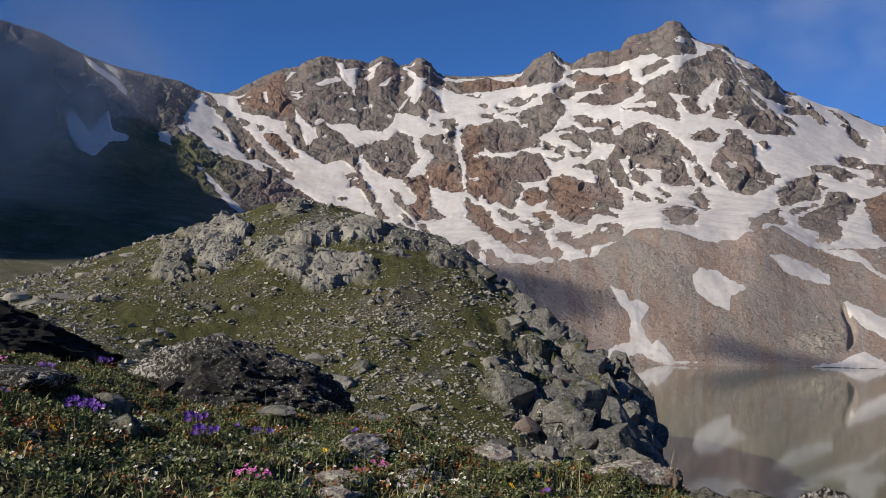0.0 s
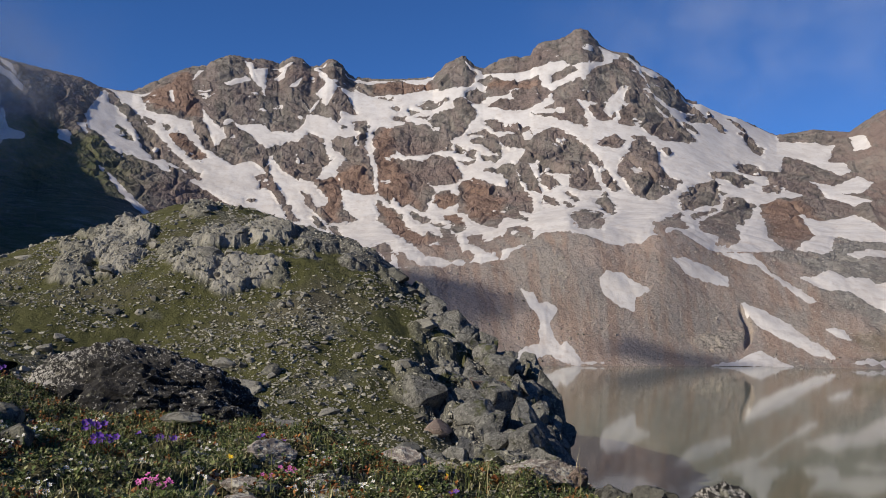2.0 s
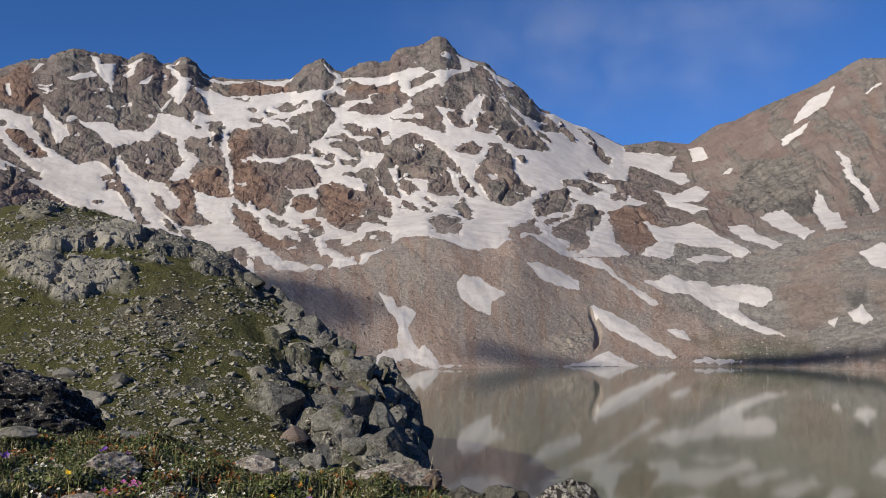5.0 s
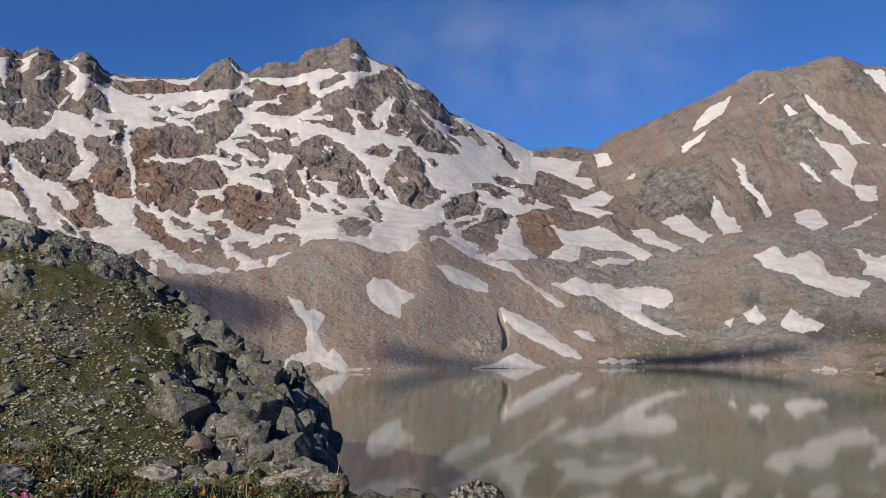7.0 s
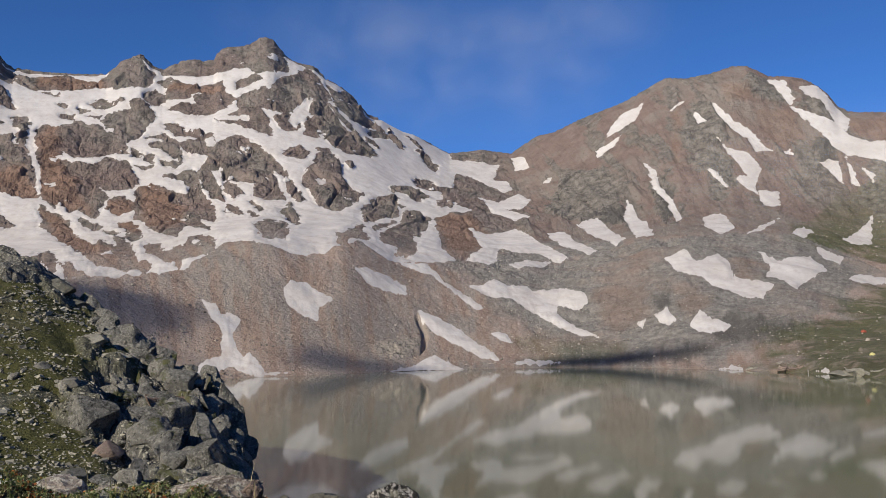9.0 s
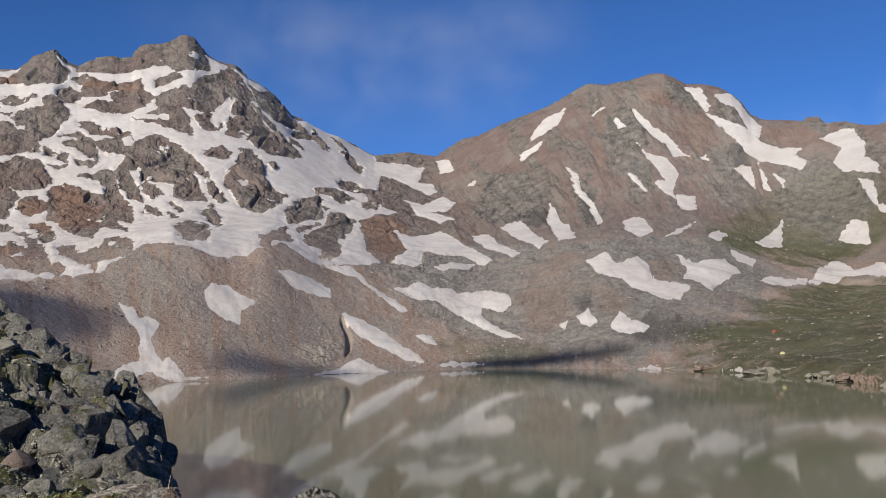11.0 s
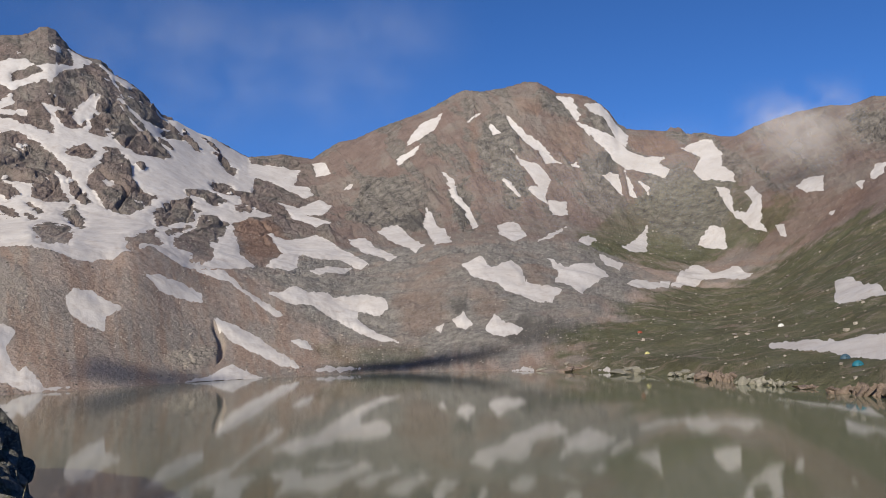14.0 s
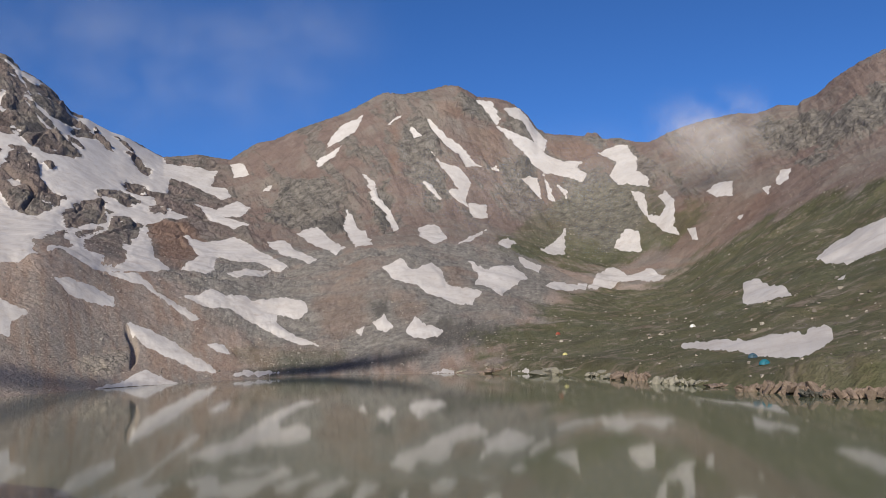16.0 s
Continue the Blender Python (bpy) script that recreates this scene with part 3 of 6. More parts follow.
bare_rock(7.80, 301, 8.55, 313, 9.31, 295, 10.82, 299, 11.75, 304, 11.94, 287, 12.69, 278, 11.95, 261, 11.02, 252, 9.71, 249, 8.39, 258, 9.89, 273, 8.19, 275, 8.37, 290)
bare_rock(12.61, 304, 13.80, 314, 14.35, 310, 13.61, 301, 12.69, 292)
bare_rock(12.69, 278, 13.80, 290, 14.54, 298, 14.72, 289, 15.45, 312, 16.37, 324, 17.27, 349, 17.99, 337, 18.35, 316, 18.88, 297, 18.52, 286, 17.45, 291, 17.09, 270, 16.36, 264, 15.45, 260, 14.17, 261, 14.72, 247, 14.98, 222, 14.17, 229, 12.70, 237, 11.39, 242, 12.14, 251, 12.88, 259, 12.76, 269)
bare_rock(15.09, 249, 16.00, 259, 16.65, 256, 16.90, 239, 16.00, 232, 15.45, 237)
bare_rock(17.52, 275, 17.81, 289, 18.70, 285, 19.58, 270, 20.10, 258, 20.79, 237, 21.65, 222, 21.89, 214, 20.61, 212, 19.91, 209, 18.86, 220, 18.33, 226, 17.80, 227, 17.01, 230, 17.15, 245)
bare_rock(18.53, 325, 19.24, 313, 19.94, 329, 20.98, 294, 22.35, 266, 23.02, 261, 22.34, 254, 21.49, 252, 20.80, 268, 20.11, 268, 19.23, 283)
bare_rock(22.69, 278, 23.03, 265, 23.69, 243, 23.42, 244, 22.75, 258)
bare_rock(23.87, 276, 24.53, 268, 24.95, 249, 24.43, 262)
bare_rock(24.52, 249, 25.18, 246, 25.50, 235, 25.92, 228, 25.82, 210, 25.33, 219, 25.01, 232)
bare_rock(20.97, 243, 21.83, 236, 21.99, 229, 21.31, 235)
bare_rock(19.66, 190, 20.26, 188, 20.18, 181)
bare_rock(24.33, 191, 25.32, 192, 25.96, 180, 27.41, 185, 27.87, 163, 28.80, 155, 29.55, 135, 28.48, 140, 27.23, 146, 26.92, 166, 26.28, 170, 25.31, 172, 24.49, 175)
bare_rock(22.81, 163, 24.16, 171, 24.98, 164, 25.23, 155, 24.47, 146, 23.82, 155, 22.98, 155)
bare_rock(25.56, 148, 26.27, 153, 26.91, 151, 26.74, 141, 25.94, 140)
bare_rock(26.21, 164, 27.24, 170, 27.23, 153, 26.34, 153)
bare_rock(23.30, 137, 23.70, 135, 23.47, 131)
bare_rock(20.92, 126, 21.79, 143, 22.98, 150, 23.24, 147, 23.17, 130, 23.29, 118, 22.28, 115, 21.09, 104, 20.85, 112)
bare_rock(21.53, 96.5, 22.28, 107, 23.12, 110, 22.44, 99.5, 21.76, 89.1)
bare_rock(19.35, 76.2, 20.22, 83.2, 20.91, 99.8, 20.91, 79.7, 21.32, 75.3, 20.56, 71.8, 20.04, 71.9, 19.69, 66.4, 20.04, 62.2, 19.35, 66.3)
bare_rock(22.00, 77.5, 22.61, 95.0, 23.29, 106, 23.80, 127, 24.46, 130, 25.28, 121, 25.20, 107, 24.60, 90.9, 24.11, 99.0, 24.27, 85.4, 24.42, 68.0, 23.76, 61.9, 23.09, 63.2, 23.27, 71.4, 22.60, 72.7)
bare_rock(25.77, 122, 27.22, 133, 29.09, 136, 30.91, 127, 30.89, 110, 30.13, 103, 29.38, 112, 29.22, 106, 28.30, 113, 28.75, 97.8, 29.20, 82.1, 28.42, 73.8, 27.95, 73.3, 27.78, 62.9, 27.00, 69.1, 26.53, 76.0, 26.16, 89.5, 25.91, 99.7)
ledge_snow(-10.33, 239, -9.69, 224, -9.14, 199, -9.49, 192, -10.22, 220)
ledge_snow(-8.55, 227, -7.49, 205, -6.02, 199, -4.18, 204, -3.31, 218, -4.56, 210, -6.04, 212, -6.61, 222, -7.88, 220)
ledge_snow(-11.11, 281, -10.71, 301, -10.36, 301)
ledge_snow(-9.21, 279, -7.64, 294, -7.33, 286, -8.70, 276)
ledge_snow(-7.82, 324, -7.23, 316, -6.81, 278, -7.26, 288)
ledge_snow(-5.94, 294, -5.08, 316, -5.21, 295)
ledge_snow(-4.96, 277, -4.01, 296, -4.29, 280)
ledge_snow(-4.05, 265, -3.50, 249, -2.63, 271, -3.42, 244)
ledge_snow(-12.45, 260, -12.25, 265, -12.07, 244, -12.32, 247)
ledge_snow(7.94, 258, 10.46, 249, 13.51, 251, 13.51, 243, 10.46, 242)
ledge_snow(7.93, 268, 9.92, 277, 10.15, 268, 8.20, 262)
ledge_snow(14.83, 219, 15.63, 235, 16.07, 232, 15.63, 215)
ledge_snow(16.36, 264, 17.27, 289, 17.45, 275, 16.54, 238, 16.00, 246)
ledge_snow(15.12, 171, 15.63, 165, 16.06, 138, 15.56, 143)
ledge_snow(10.66, 215, 11.21, 219, 11.41, 203, 10.85, 203)
ledge_snow(17.78, 159, 18.32, 162, 18.67, 156, 18.07, 154)
ledge_snow(18.70, 280, 19.92, 247, 20.62, 241, 19.75, 256)
snow_bed(39.30, 296.1, 39.70, 305.8, 39.08, 272, 38.11, 260.4, 37.15, 250.3, 37.47, 268.7, 38.14, 286.3)
snow_bed(36.48, 229, 37.32, 239, 38.10, 250, 37.70, 233, 36.54, 219)
snow_bed(41.19, 277.7, 42.16, 292, 41.96, 284.7, 41.37, 277)
snow_bed(42.71, 261.1, 42.81, 271.4, 43.49, 253.4, 43.04, 253.4)
snow_bed(39.51, 197.1, 40.10, 188.7, 40.43, 162.6, 41.15, 141.5, 41.74, 114.5, 41.32, 110.1, 40.77, 138.4, 40.05, 159.1, 39.71, 185.2)
snow_bed(38.33, 146.2, 38.69, 136.5, 38.86, 123.5, 39.41, 114.6, 40.01, 86.21, 38.81, 83.93, 38.35, 107.3, 38.14, 120.3)
snow_bed(35.03, 114, 36.42, 124, 37.15, 104, 38.13, 85.0, 37.49, 78.7, 36.20, 94.2, 35.46, 106)
snow_bed(33.16, 102, 34.16, 104, 34.89, 88.7, 36.24, 74.2, 35.79, 70.2, 34.32, 79.7, 33.59, 89.5)
snow_bed(27.86, 111, 29.19, 103, 31.02, 110, 32.48, 89.9, 34.37, 67.9, 33.92, 64.1, 32.46, 73.4, 30.99, 76.3, 29.90, 79.9, 29.70, 63.0, 29.16, 59.9, 27.72, 64.2, 28.81, 80.2)
snow_bed(30.54, 60.7, 31.71, 65.7, 33.26, 66.0, 32.44, 59.0, 30.97, 57.5)
snow_bed(26.20, 252, 27.01, 250, 28.90, 246, 30.00, 241, 29.61, 207, 30.53, 205, 30.96, 189, 30.33, 180, 29.24, 197, 28.16, 212, 27.18, 216, 26.20, 205)
snow_bed(30.86, 258, 31.67, 252, 31.99, 228, 31.10, 227)
snow_bed(28.61, 165, 29.95, 158, 31.25, 178, 32.06, 162, 31.42, 146, 30.31, 145, 32.03, 131, 31.03, 124, 29.58, 139)
snow_bed(32.86, 192, 33.50, 203, 33.31, 190)
snow_bed(43.78, 287.3, 44.22, 277.1, 45.12, 254.5, 46.10, 240.2, 46.97, 213.7, 47.40, 207.1, 46.33, 206.5, 45.92, 226, 44.91, 242.9, 44.01, 266.4)
snow_bed(44.05, 226.3, 44.66, 212.3, 46.13, 201.1, 46.61, 182.4, 46.23, 160.1, 46.46, 145.8, 45.49, 158.3, 45.07, 172, 45.81, 172.7, 45.01, 196.8)
snow_bed(43.41, 185.7, 44.03, 177.2, 44.63, 156.6, 44.01, 164.6)
snow_bed(46.33, 154.2, 47.57, 152.6, 47.64, 132.7, 46.64, 130.6)
snow_bed(42.97, 114.3, 44.10, 119.6, 44.88, 94.95, 44.04, 84.79, 43.13, 97.5)
snow_bed(45.45, 85.54, 46.47, 101.1, 47.49, 113.7, 46.65, 94.76)
snow_bed(47.23, 324.6, 48.22, 325.2, 48.79, 290.9, 48.51, 278.8, 47.93, 304.3)
snow_bed(49.05, 309.1, 50.04, 319.9, 50.97, 289.5, 51.82, 265.1, 51.60, 241.7, 51.01, 255.4, 50.45, 281.1, 49.64, 292.8)
snow_bed(48.43, 277.2, 49.23, 273.8, 50.30, 262.9, 51.19, 255, 51.69, 236.8, 52.75, 226.6, 54.06, 225.6, 53.68, 215.1, 54.36, 203.2, 53.98, 191.4, 53.04, 198.5, 51.62, 205.9, 50.85, 213.4, 50.35, 232.6, 49.56, 254)
snow_bed(49.89, 192.2, 50.52, 196.4, 51.07, 198.4, 51.24, 165.5, 50.82, 173.3)
snow_bed(51.47, 203.3, 51.76, 187.7, 52.12, 161.4, 51.70, 166.3)
snow_bed(52.33, 187.3, 52.99, 178.6, 52.85, 164.9)
snow_bed(47.92, 208.3, 48.37, 211.9, 48.60, 201.4)
snow_bed(55.18, 236.3, 55.98, 248.3, 57.02, 246.7, 57.55, 221.1, 57.49, 197.1, 58.14, 183.7, 58.20, 168.5, 57.19, 174.9, 56.33, 178.9, 55.78, 194.9, 56.26, 217.6)
snow_bed(56.93, 168.4, 57.83, 157.5, 58.08, 128.9, 58.74, 124.7, 59.21, 133.2, 58.76, 150.2, 59.19, 156.2, 59.71, 141.6, 59.59, 108.3, 59.88, 98.22, 58.84, 106.7, 57.84, 128.6)
snow_bed(55.73, 96.52, 56.49, 115.8, 57.33, 111.2, 57.47, 86.51, 56.56, 88.54)
snow_bed(51.08, 90.42, 51.89, 103.1, 52.66, 122.9, 52.56, 86.86, 51.84, 84.21)
snow_bed(61.80, 141.4, 62.31, 149.6, 63.33, 146.5, 63.27, 128.7, 62.41, 129.7)
snow_bed(65.03, 127.2, 65.56, 127.4, 65.38, 119.2)
snow_bed(63.42, 102.6, 63.97, 106.6, 63.72, 100.1)
snow_bed(60.43, 103.4, 60.88, 101.5, 60.99, 88.14, 60.67, 89.34)
snow_bed(48.21, 92.3, 48.85, 104.2, 49.45, 96.19, 48.82, 87.96)
snow_bed(49.44, 76.68, 50.98, 68.23, 50.79, 61.74, 49.84, 66.72)
snow_bed(40.55, 61.06, 41.76, 66.18, 42.48, 57.94, 43.80, 64.39, 44.40, 57.49, 44.73, 45.99, 45.75, 43.39, 47.10, 40.7, 46.33, 32.5, 45.34, 32.98, 44.25, 37.41, 42.81, 45.71, 41.33, 49.88)
snow_bed(46.14, 68.72, 47.29, 60.31, 49.12, 65.86, 50.04, 53.29, 49.41, 46.46, 48.68, 43.88, 48.29, 37.36, 47.59, 43.74, 46.61, 45.8, 46.90, 54.55)
snow_bed(27.81, 43.3, 28.78, 44.4, 29.51, 49.3, 30.40, 44.8, 31.68, 45.1, 32.04, 41.1, 33.88, 43.0, 35.42, 38.6, 35.59, 32.1, 34.95, 28.7, 33.67, 32.0, 33.55, 27.5, 34.20, 22.9, 35.65, 16.0, 36.26, 12.6, 34.91, 15.1, 33.09, 21.9, 31.65, 28.8, 30.57, 35.8, 29.12, 35.7)
snow_bed(24.27, 28.4, 25.90, 24.0, 27.31, 18.1, 28.36, 10.9, 29.43, 6.6, 29.85, 2.9, 28.55, 4.6, 27.10, 10.0, 25.35, 17.2, 24.68, 24.4)
snow_bed(23.42, 57.0, 25.06, 57.2, 25.58, 52.3, 26.28, 45.2, 27.69, 36.9, 28.83, 30.3, 28.39, 28.9, 26.98, 37.1, 25.58, 48.9, 24.18, 53.5)
snow_bed(29.20, 16.2, 30.35, 16.0, 30.59, 11.3, 29.80, 12.1)
snow_bed(22.61, 0.1, 24.49, 3.0, 25.53, 5.9, 26.58, 2.3, 27.45, 0.0, 25.18, -0.6, 23.46, -1.1)
snow_bed(30.71, 1.8, 31.58, 3.8, 33.58, 1.9, 32.30, 1.2)
snow_bed(41.87, 17.88, 42.54, 25.81, 43.26, 21.37, 44.42, 18.83, 43.97, 15.96, 42.85, 13.68)
snow_bed(39.75, 24.81, 40.51, 28.51, 41.11, 21.8, 40.47, 18.71)
snow_bed(38.47, 20.6, 39.26, 23.23, 38.98, 18.03)
snow_bed(51.13, 47.39, 52.28, 53.78, 52.62, 49.96, 54.09, 53.04, 53.65, 45.16, 51.54, 43.6)
snow_bed(53.93, 47.41, 54.59, 67.23, 55.65, 73.79, 56.46, 63.77, 57.84, 67.12, 58.87, 56.7, 58.11, 51.86, 56.78, 57.42, 55.74, 51.59, 54.51, 44.94)
snow_bed(63.50, 34.96, 64.19, 35.39, 65.96, 27.68, 66.21, 22.79, 65.31, 23.03, 63.41, 23.1)
snow_bed(43.50, 0.1, 44.42, 1.3, 45.13, 0.2)
snow_bed(48.70, 0.25, 49.47, 0.75, 50.34, 0.3)
snow_bed(59.18, 7.776, 59.87, 8.532, 61.79, 8.972, 63.41, 9.564, 65.63, 10.12, 66.80, 10.53, 67.07, 11.77, 67.81, 12.41, 68.27, 11.78, 68.33, 9.298, 67.86, 7.778, 67.22, 6.58, 66.44, 5.384, 64.91, 5.66, 63.34, 5.899, 61.42, 6.541, 60.11, 7.11)
snow_bed(67.33, 42.42, 68.67, 54.01, 70.27, 57.61, 72.43, 61.7, 72.60, 45.37, 70.43, 37.94, 69.47, 34.63)
snow_bed(68.72, 27.72, 69.34, 30.87, 69.08, 26.37)
snow_bed(65.86, 132.8, 66.34, 144.2, 66.83, 142.9, 66.61, 130, 66.10, 125.7)
snow_bed(15.74, 38.0, 16.16, 41.5, 17.23, 41.3, 17.76, 37.8, 19.08, 32.0, 18.10, 28.5, 17.92, 21.9, 17.04, 24.3, 16.09, 29.8)
snow_bed(10.62, 31.4, 11.47, 29.5, 11.84, 24.4, 12.38, 25.8, 13.04, 22.8, 12.64, 16.6, 12.83, 9.7, 13.30, 6.9, 13.66, 9.1, 14.63, 1.7, 16.08, 1.1, 14.20, 0.0, 12.40, 3.8, 10.95, 0.8, 10.30, 1.7, 10.95, 6.7, 11.96, 7.8, 11.95, 16.5, 11.40, 22.6)
snow_bed(20.37, 50.3, 21.23, 50.7, 22.58, 47.9, 23.63, 42.1, 23.82, 35.5, 22.89, 37.4, 21.15, 42.4)
snow_bed(-24.25, 178.3, -23.77, 188, -23.36, 174.6, -22.76, 164.9, -22.18, 187.9, -21.81, 198.1, -21.55, 172.8, -20.63, 169.6, -20.67, 162.2, -21.70, 155.1, -22.55, 136.4, -23.26, 142.7, -24.00, 156.6)
snow_bed(-23.44, 268.5, -22.78, 261, -21.61, 245.4, -20.75, 230.6, -20.89, 223.4, -21.92, 239.2, -22.92, 250.6)
snow_bed(-15.88, 138.3, -15.42, 132, -14.68, 114.8, -13.77, 97.64, -13.34, 87.78, -13.57, 71.63, -14.48, 101.1, -15.40, 122.1)
snow_bed(-23.46, 266, -22.54, 255, -21.50, 236, -21.84, 236, -22.86, 250)
snow_bed(-22.23, 266, -21.56, 261, -21.18, 241, -21.70, 250)
snow_bed(-18.84, 184, -18.15, 188, -18.00, 167, -18.63, 170)
snow_bed(-17.73, 199, -17.24, 201, -17.18, 185)
snow_bed(-16.39, 145, -15.97, 144, -16.13, 136)
snow_bed(-15.84, 134, -15.22, 126, -13.27, 87.3, -13.73, 77.1, -15.02, 111)
turf(29.45, 20.0, 33.08, 19.3, 35.99, 9.5, 38.17, 2.6, 33.76, 2.8, 30.87, 8.2)
turf(48.56, 102.2, 50.46, 133.1, 52.37, 166.7, 54.62, 197.2, 56.73, 181.8, 58.08, 157.6, 60.09, 131.8, 60.84, 151.5, 61.38, 112.6, 60.25, 87.36, 58.13, 75.74, 53.52, 66, 49.95, 73.43, 48.52, 84.34)
turf(45.56, 1.447, 47.10, 10.17, 49.75, 23.47, 52.72, 40.29, 55.24, 51.27, 58.03, 51.51, 60.14, 64.59, 61.91, 80.83, 63.94, 89.49, 66.24, 95.52, 69.30, 103.3, 73.50, 107, 73.50, -18, 63.15, -18, 56.59, -18, 49.56, -18)
crag(34.37, 203, 35.85, 205, 38.00, 167, 38.27, 109, 36.46, 107, 34.65, 122, 32.82, 134)
crag(39.79, 164.2, 40.90, 186, 41.51, 137.8, 41.10, 104, 40.40, 105.7)
crag(42.11, 272.5, 43.54, 287.3, 44.85, 250.8, 44.44, 215.1, 45.00, 157.2, 43.95, 141.8, 42.67, 191.5, 41.84, 220.7)
crag(46.36, 332, 48.48, 317, 48.57, 279.2, 46.93, 281.6, 45.65, 312)
crag(49.59, 308, 51.16, 291.6, 51.56, 270.8, 50.44, 259.4, 48.89, 278.6)
crag(49.70, 210.9, 50.69, 228.7, 51.21, 186, 49.94, 178)
crag(52.82, 199.6, 55.00, 205.9, 57.41, 169.9, 57.59, 115, 55.39, 93.73, 51.90, 125.8)
crag(65.07, 221.6, 67.33, 220.8, 69.49, 206.3, 73.00, 216.5, 73.00, 164.8, 69.49, 148.8, 65.60, 181.6)
crag(66.80, 154.1, 69.26, 143, 68.57, 126.4)
crag(54.08, 277.5, 55.50, 268, 55.82, 249, 54.21, 252.2)
rubble(26.04, 57.7, 29.04, 80, 34.24, 92.3, 39.66, 83.32, 44.85, 84.61, 49.73, 93.58, 52.40, 62.71, 51.35, 27.8, 47.17, 11.56, 42.80, 2.331, 34.01, 2.29, 30.43, 25.6, 27.51, 46.4)
rusty(38.19, 67.62, 39.27, 68.64, 39.40, 54.44, 38.33, 53.22)
rusty(41.27, 38.33, 42.66, 41.1, 43.12, 28.72, 42.23, 20.91, 41.39, 26.03)
rusty(35.96, 39.4, 39.19, 44.38, 39.82, 24.83, 37.31, 15.85, 35.91, 25.3)
rusty(44.28, 315.5, 46.33, 317.1, 46.27, 284.7, 44.56, 277.9)
rusty(46.57, 268.1, 48.87, 269.6, 49.42, 228.7, 47.76, 209, 46.50, 234.3)
rusty(41.41, 274.9, 41.97, 291.4, 41.80, 192.7, 41.08, 186.1)
rusty(44.43, 57.49, 45.79, 64.94, 46.22, 47.98, 44.70, 42.21)
dark_ground(39.51, 35.83, 40.75, 38.31, 40.96, 29.28, 40.01, 27.38)
dark_ground(35.94, 125, 37.41, 139, 38.48, 130, 37.91, 110)
dark_ground(40.13, 151.2, 41.03, 161.9, 41.48, 122.3, 40.76, 110)
dark_ground(49.71, 218.3, 50.53, 227.9, 50.92, 193.9, 50.12, 186)
rusty(0.78, 216, 1.98, 228, 2.29, 173, 3.18, 154, 4.16, 111, 1.22, 128, 0.84, 161)
rusty(1.08, 122, 2.29, 111, 4.57, 69.0, 7.01, 49.0, 5.72, 44.2, 3.84, 52.1, 1.95, 80.9)
rusty(-14.14, 255, -12.61, 275, -11.25, 305, -10.42, 229, -11.83, 228, -13.23, 231)
rusty(-1.52, 161, 0.34, 169, 0.95, 132, -1.48, 136, -2.96, 129)
rusty(25.61, 129, 28.16, 134, 29.25, 104, 29.78, 80.9, 28.42, 75.8, 27.78, 63.5, 26.47, 73.2, 25.97, 98.1)
rusty(-12.30, 199, -11.42, 201, -10.32, 183, -9.94, 169, -10.83, 170, -11.92, 188)
rusty(0.59, 303, 4.38, 309, 4.85, 284, 0.60, 280)
rusty(4.89, 129, 6.77, 132, 6.41, 115, 7.54, 89.5, 6.43, 86.3, 5.10, 114)
rusty(-2.99, 146, -1.51, 153, -1.18, 130, -1.43, 98.4, -2.55, 103, -2.22, 130)
rusty(6.76, 147, 7.51, 150, 9.76, 127, 9.40, 95.5, 7.92, 88.6, 6.79, 109)
rusty(8.37, 294, 11.94, 295, 11.94, 284, 8.38, 282)
rusty(51.40, 269.1, 54.25, 263, 55.21, 221.6, 52.05, 234.9)
rusty(26.32, 110, 28.12, 123, 29.18, 80.9, 27.37, 65.0)
rusty(59.85, 152.9, 63.98, 122.9, 66.67, 114.8, 61.12, 59.38, 58.84, 66.83)
rusty(55.02, -0.2, 57.37, 0.7238, 57.32, -1.4, 55.31, -2.3)
# A darker band along the far shore.
dark_ground(30.86, 3.3, 33.77, 4.5, 37.46, 6.745, 41.16, 8.916, 43.56, 10.09, 42.61, 3.898, 39.65, 1.632, 35.96, 0.9, 32.30, 1.1)
dark_ground(42.70, 20.31, 44.56, 24.12, 47.10, 19.9, 48.72, 17.38, 47.04, 10.69, 44.11, 9.919, 42.84, 12.79)

OUTCROP = (21.37, 11.4, 22.45, 13.9, 23.70, 15.4, 24.76, 14.1, 24.82, 8.34, 23.68, 3.28, 22.62, 3.69, 21.55, 7.86)
CLEFT = (24.36, 26.0, 24.85, 22.4, 25.11, 15.4, 25.00, 9.7, 24.64, 6.57, 24.75, 11.4, 24.66, 18.3, 24.39, 22.4)


